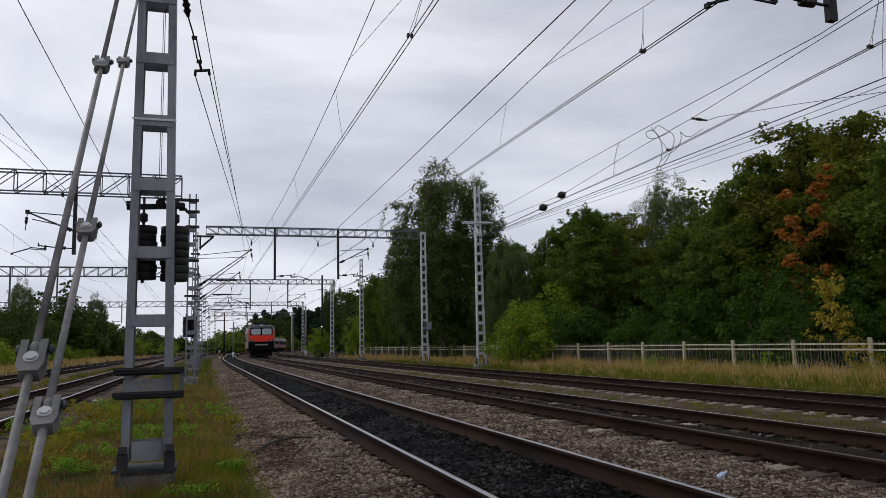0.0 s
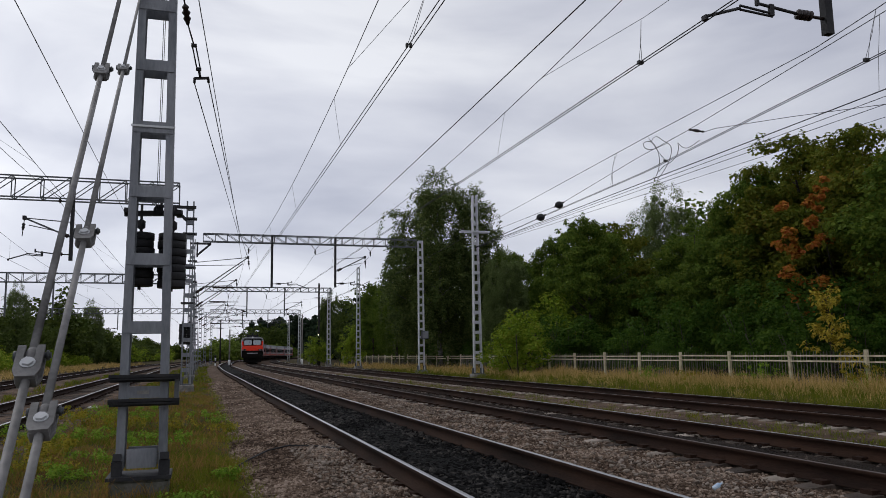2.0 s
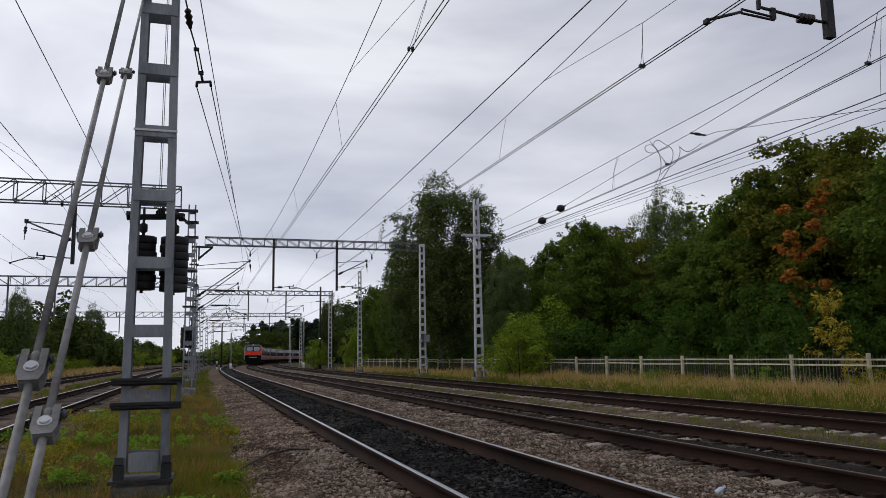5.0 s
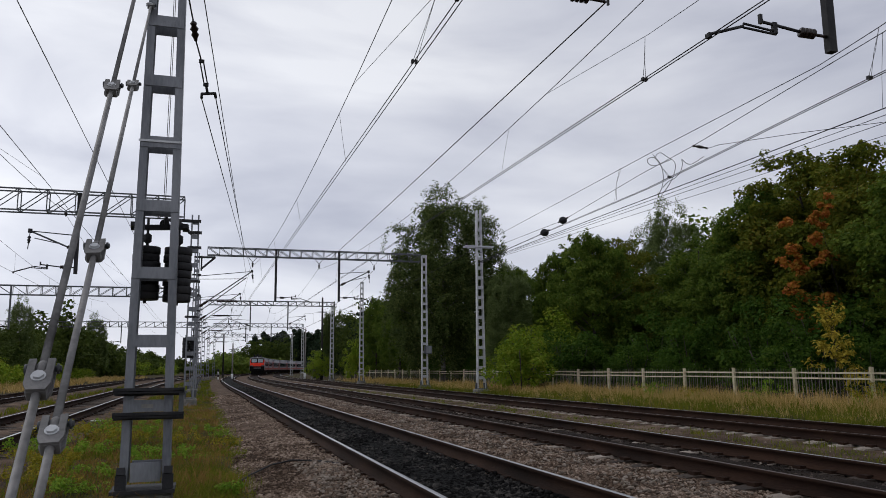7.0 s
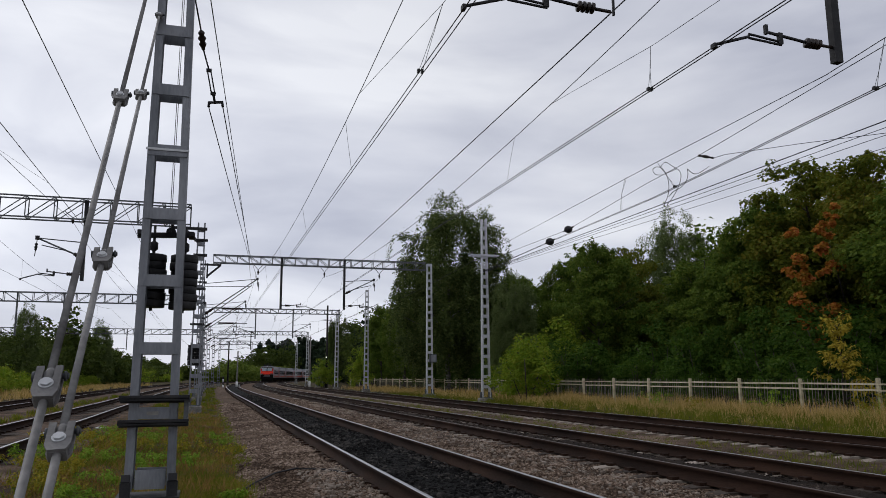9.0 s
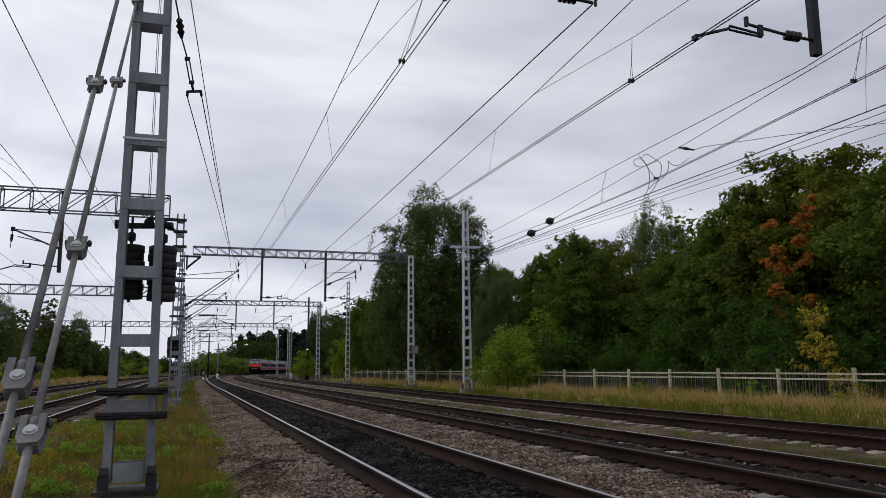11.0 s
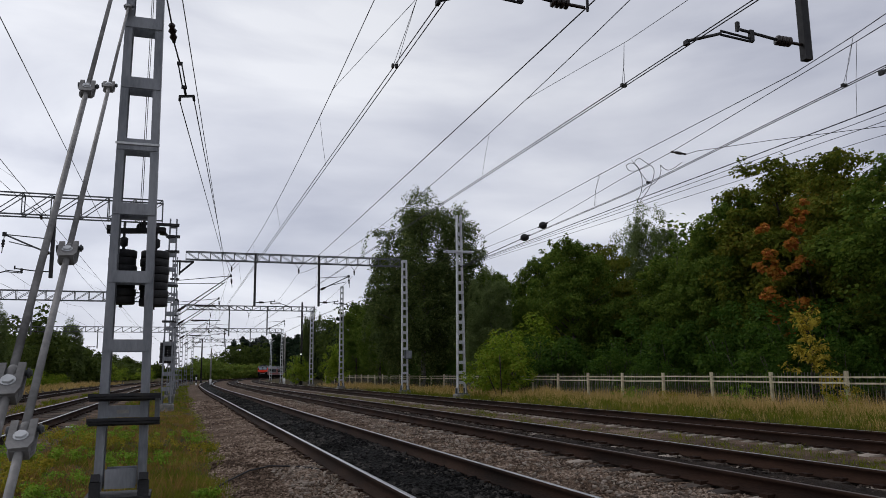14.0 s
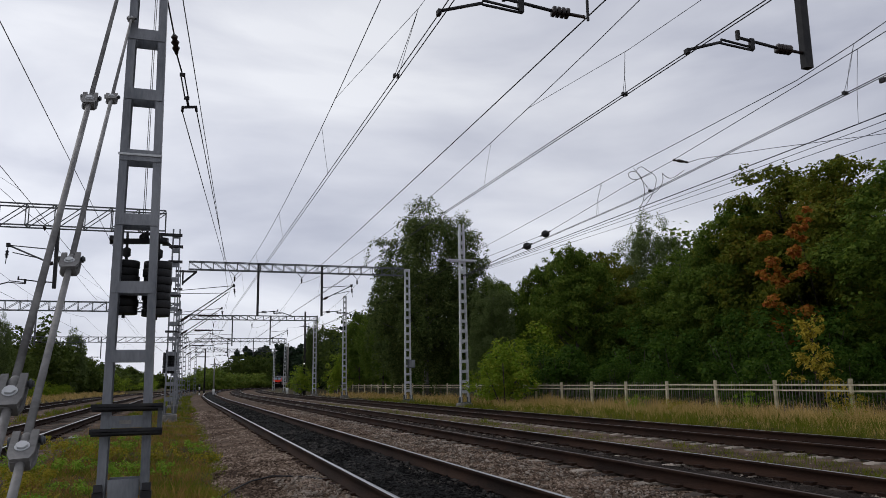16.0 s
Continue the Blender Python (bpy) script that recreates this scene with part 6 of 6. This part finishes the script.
def train_car(cab, label, seed):
    t = thing("train_car", label, "train car", "cars of the train")
    sec = car_section()
    L = CAR - 0.5
    y0 = 0.55 if cab else 0.0
    rings = [(y0, 1.0), (L, 1.0)]
    if cab:
        rings = [(0.12, 0.93), (0.32, 0.97), (0.7, 1.0), (L, 1.0)]
    bm = bm_new()
    vs = [[bm.verts.new((x * s, y, 1.05 + (z - 1.05) * (1 - (1 - s) * 0.7))) for x, z in sec] for y, s in rings]
    for a, b in zip(vs, vs[1:]):
        for i in range(len(sec) - 1):
            f = bm.faces.new((a[i], b[i], b[i + 1], a[i + 1]))
            f.smooth = True
            f.material_index = 1 if 3 <= i <= 8 else 0
        bm.faces.new((a[-1], b[-1], b[0], a[0]))
    bm.faces.new(vs[0])
    bm.faces.new(vs[-1][::-1])
    part("body", bm, [M["train_grey"], M["train_roof"]], t)
    for s in (-1, 1):
        for k in range(9):
            yc = 3.0 + k * 1.72
            bm = bm_new()
            box(bm, s * 1.752 - 0.012, s * 1.752 + 0.012, yc - 0.68, yc + 0.68, 2.05, 3.05)
            part("window", bm, M["train_glass"], t)
        for yc in (1.9 if cab else 1.2, L - 1.2):
            bm = bm_new()
            box(bm, s * 1.755 - 0.02, s * 1.755 + 0.02, yc - 0.62, yc + 0.62, 1.15, 3.2)
            d = part("door", bm, M["dull_red"], t, "dull red sliding side door")
            bm = bm_new()
            box(bm, s * 1.78 - 0.012, s * 1.78 + 0.012, yc - 0.35, yc + 0.35, 2.1, 2.95)
            part("door_glass", bm, M["train_glass"], d)
        bm = bm_new()
        box(bm, s * 1.748 - 0.008, s * 1.748 + 0.008, 3.0, L - 2.2, 1.25, 1.62)
        part("side_panel", bm, M["dull_red"], t, "dull red lower side panel")
    bm = bm_new()
    box(bm, -1.35, 1.35, y0 + 0.2, L, 0.55, 1.06)
    part("underframe", bm, M["train_under"], t)
    for yb in (3.2, L - 3.2):
        bm = bm_new()
        box(bm, -1.15, 1.15, yb - 1.7, yb + 1.7, 0.35, 0.72)
        b = part("bogie", bm, M["train_under"], t)
        for dy in (-1.25, 1.25):
            for s in (-1, 1):
                bm = bm_new()
                rod(bm, (s * 0.72, yb + dy, 0.47), (s * 0.86, yb + dy, 0.47), 0.47, 16)
                part("wheel", bm, M["rust"], b)
    bm = bm_new()
    for yc in np.arange(2.5, L - 1.5, 3.4):
        box(bm, -0.55, 0.55, yc - 0.6, yc + 0.6, 4.08, 4.24)
    part("roof_vents", bm, M["train_roof"], t)
    bm = bm_new()
    box(bm, -0.6, 0.6, L, CAR, 1.3, 3.4)
    part("gangway", bm, M["black_iron"], t)
    if cab:
        bm = bm_new()
        box(bm, -1.60, 1.60, 0.04, 0.13, 1.98, 2.76)
        bmesh.ops.bevel(bm, geom=[e for e in bm.edges if abs(e.verts[0].co.y - e.verts[1].co.y) > 0.05], offset=0.14, segments=3, affect="EDGES")
        part("cab_panel", bm, M["red"], t, "orange-red cab front panel")
        for s in (-1, 1):
            bm = bm_new()
            box(bm, s * 1.50 - 0.10, s * 1.50 + 0.10, 0.05, 0.13, 2.76, 3.45)
            part("cab_pillar", bm, M["red"], t, "orange-red cab pillar")
            bm = bm_new()
            box(bm, s * 0.69 - 0.58, s * 0.69 + 0.58, 0.02, 0.07, 2.86, 3.62)
            bmesh.ops.bevel(bm, geom=[e for e in bm.edges if abs(e.verts[0].co.y - e.verts[1].co.y) > 0.05], offset=0.08, segments=2, affect="EDGES")
            w = part("windscreen", bm, M["windscreen"], t, "windscreen coloured pale like reflected sky")
            bm = bm_new()
            prism(bm, (s * 0.66, 0.035, 2.80), (s * 0.40, 0.035, 3.4), 0.03, 0.03)
            part("wiper", bm, M["black_iron"], w)
            bm = bm_new()
            box(bm, s * 1.2 - 0.26, s * 1.2 + 0.26, 0.0, 0.06, 1.98, 2.22)
            h = part("headlight_housing", bm, M["black_iron"], t)
            for dx in (-0.1, 0.1):
                bm = bm_new()
                rod(bm, (s * 1.2 + dx, -0.015, 2.1), (s * 1.2 + dx, 0.01, 2.1), 0.06, 12)
                part("lamp", bm, M["lamp_off"], h)
        bm = bm_new()
        box(bm, -1.40, 1.40, 0.06, 0.12, 2.77, 3.74)
        part("window_surround", bm, M["train_under"], t)
        bm = bm_new()
        box(bm, -1.35, 1.35, 0.05, 0.115, 3.75, 3.95)
        part("brow_panel", bm, M["train_roof"], t)
        bm = bm_new()
        box(bm, -0.9, 0.9, 0.5, 2.6, 4.1, 4.42)
        for dx in (-0.75, 0.0, 0.75):
            rod(bm, (dx, 1.2, 4.3), (dx, 1.2, 4.72), 0.09, 8)
        bmesh.ops.bevel(bm, geom=bm.edges[:12], offset=0.06, segments=2, affect="EDGES")
        part("roof_gear", bm, M["black_iron"], t, "black roof equipment")
        bm = bm_new()
        rod(bm, (0, 0.05, 3.98), (0, 0.4, 4.05), 0.15, 14)
        part("top_lamp", bm, M["lamp_off"], t)
        bm = bm_new()
        box(bm, -1.62, 1.62, 0.0, 0.22, 0.85, 1.96)
        part("buffer_beam", bm, M["train_under"], t)
        bm = bm_new()
        box(bm, -0.8, 0.8, -0.012, 0.03, 1.50, 1.64)
        part("number_strip", bm, M["train_grey"], t, "pale strip of unreadable marks")
        bm = bm_new()
        prism(bm, (0, 0.3, 0.98), (0, -0.35, 0.98), 0.3, 0.3)
        part("coupler", bm, M["train_under"], t)
        bm = bm_new()
        prism(bm, (-1.35, 0.25, 0.50), (1.35, 0.25, 0.50), 0.1, 0.7)
        part("rail_guard", bm, M["train_under"], t)
        bm = bm_new()
        for a, b in (((-0.5, 0.7, 4.1), (0, 1.3, 4.75)), ((0.5, 0.7, 4.1), (0, 1.3, 4.75)), ((-0.4, 1.3, 4.75), (0.4, 1.3, 4.75))):
            rod(bm, a, b, 0.035, 6)
        part("roof_aerial", bm, M["black_iron"], t)
    return t


def make_train():
    cars = [train_car(True, "grey commuter train car with an orange-red tail cab", 1)]
    for k in range(1, 8):
        cars.append(train_car(False, "grey commuter train car with dark windows", k + 1))
    return cars


TRAIN = make_train()

# ---- what moves ----


def along(y, d):
    """The point d metres further along the line than y (by steps)."""
    n = 12
    for k in range(n):
        s = (offs(y + 0.5) - offs(y - 0.5))
        y += d / n / math.sqrt(1 + s * s)
    return y


def motions():
    axis = TRACKS["two"] + 0.0
    for k, car in enumerate(TRAIN):
        rows = []
        for i in range(17):
            y = along(101.5, 11.85 * i)
            a = along(y, CAR * k) if k else y
            b = along(a, CAR)
            p, q = (axis + offs(a), a), (axis + offs(b), b)
            rows.append((float(i), pose(p[0], p[1], 0, 0, 0, -math.degrees(math.atan2(q[0] - p[0], q[1] - p[1])))))
        walk(car, rows)


motions()
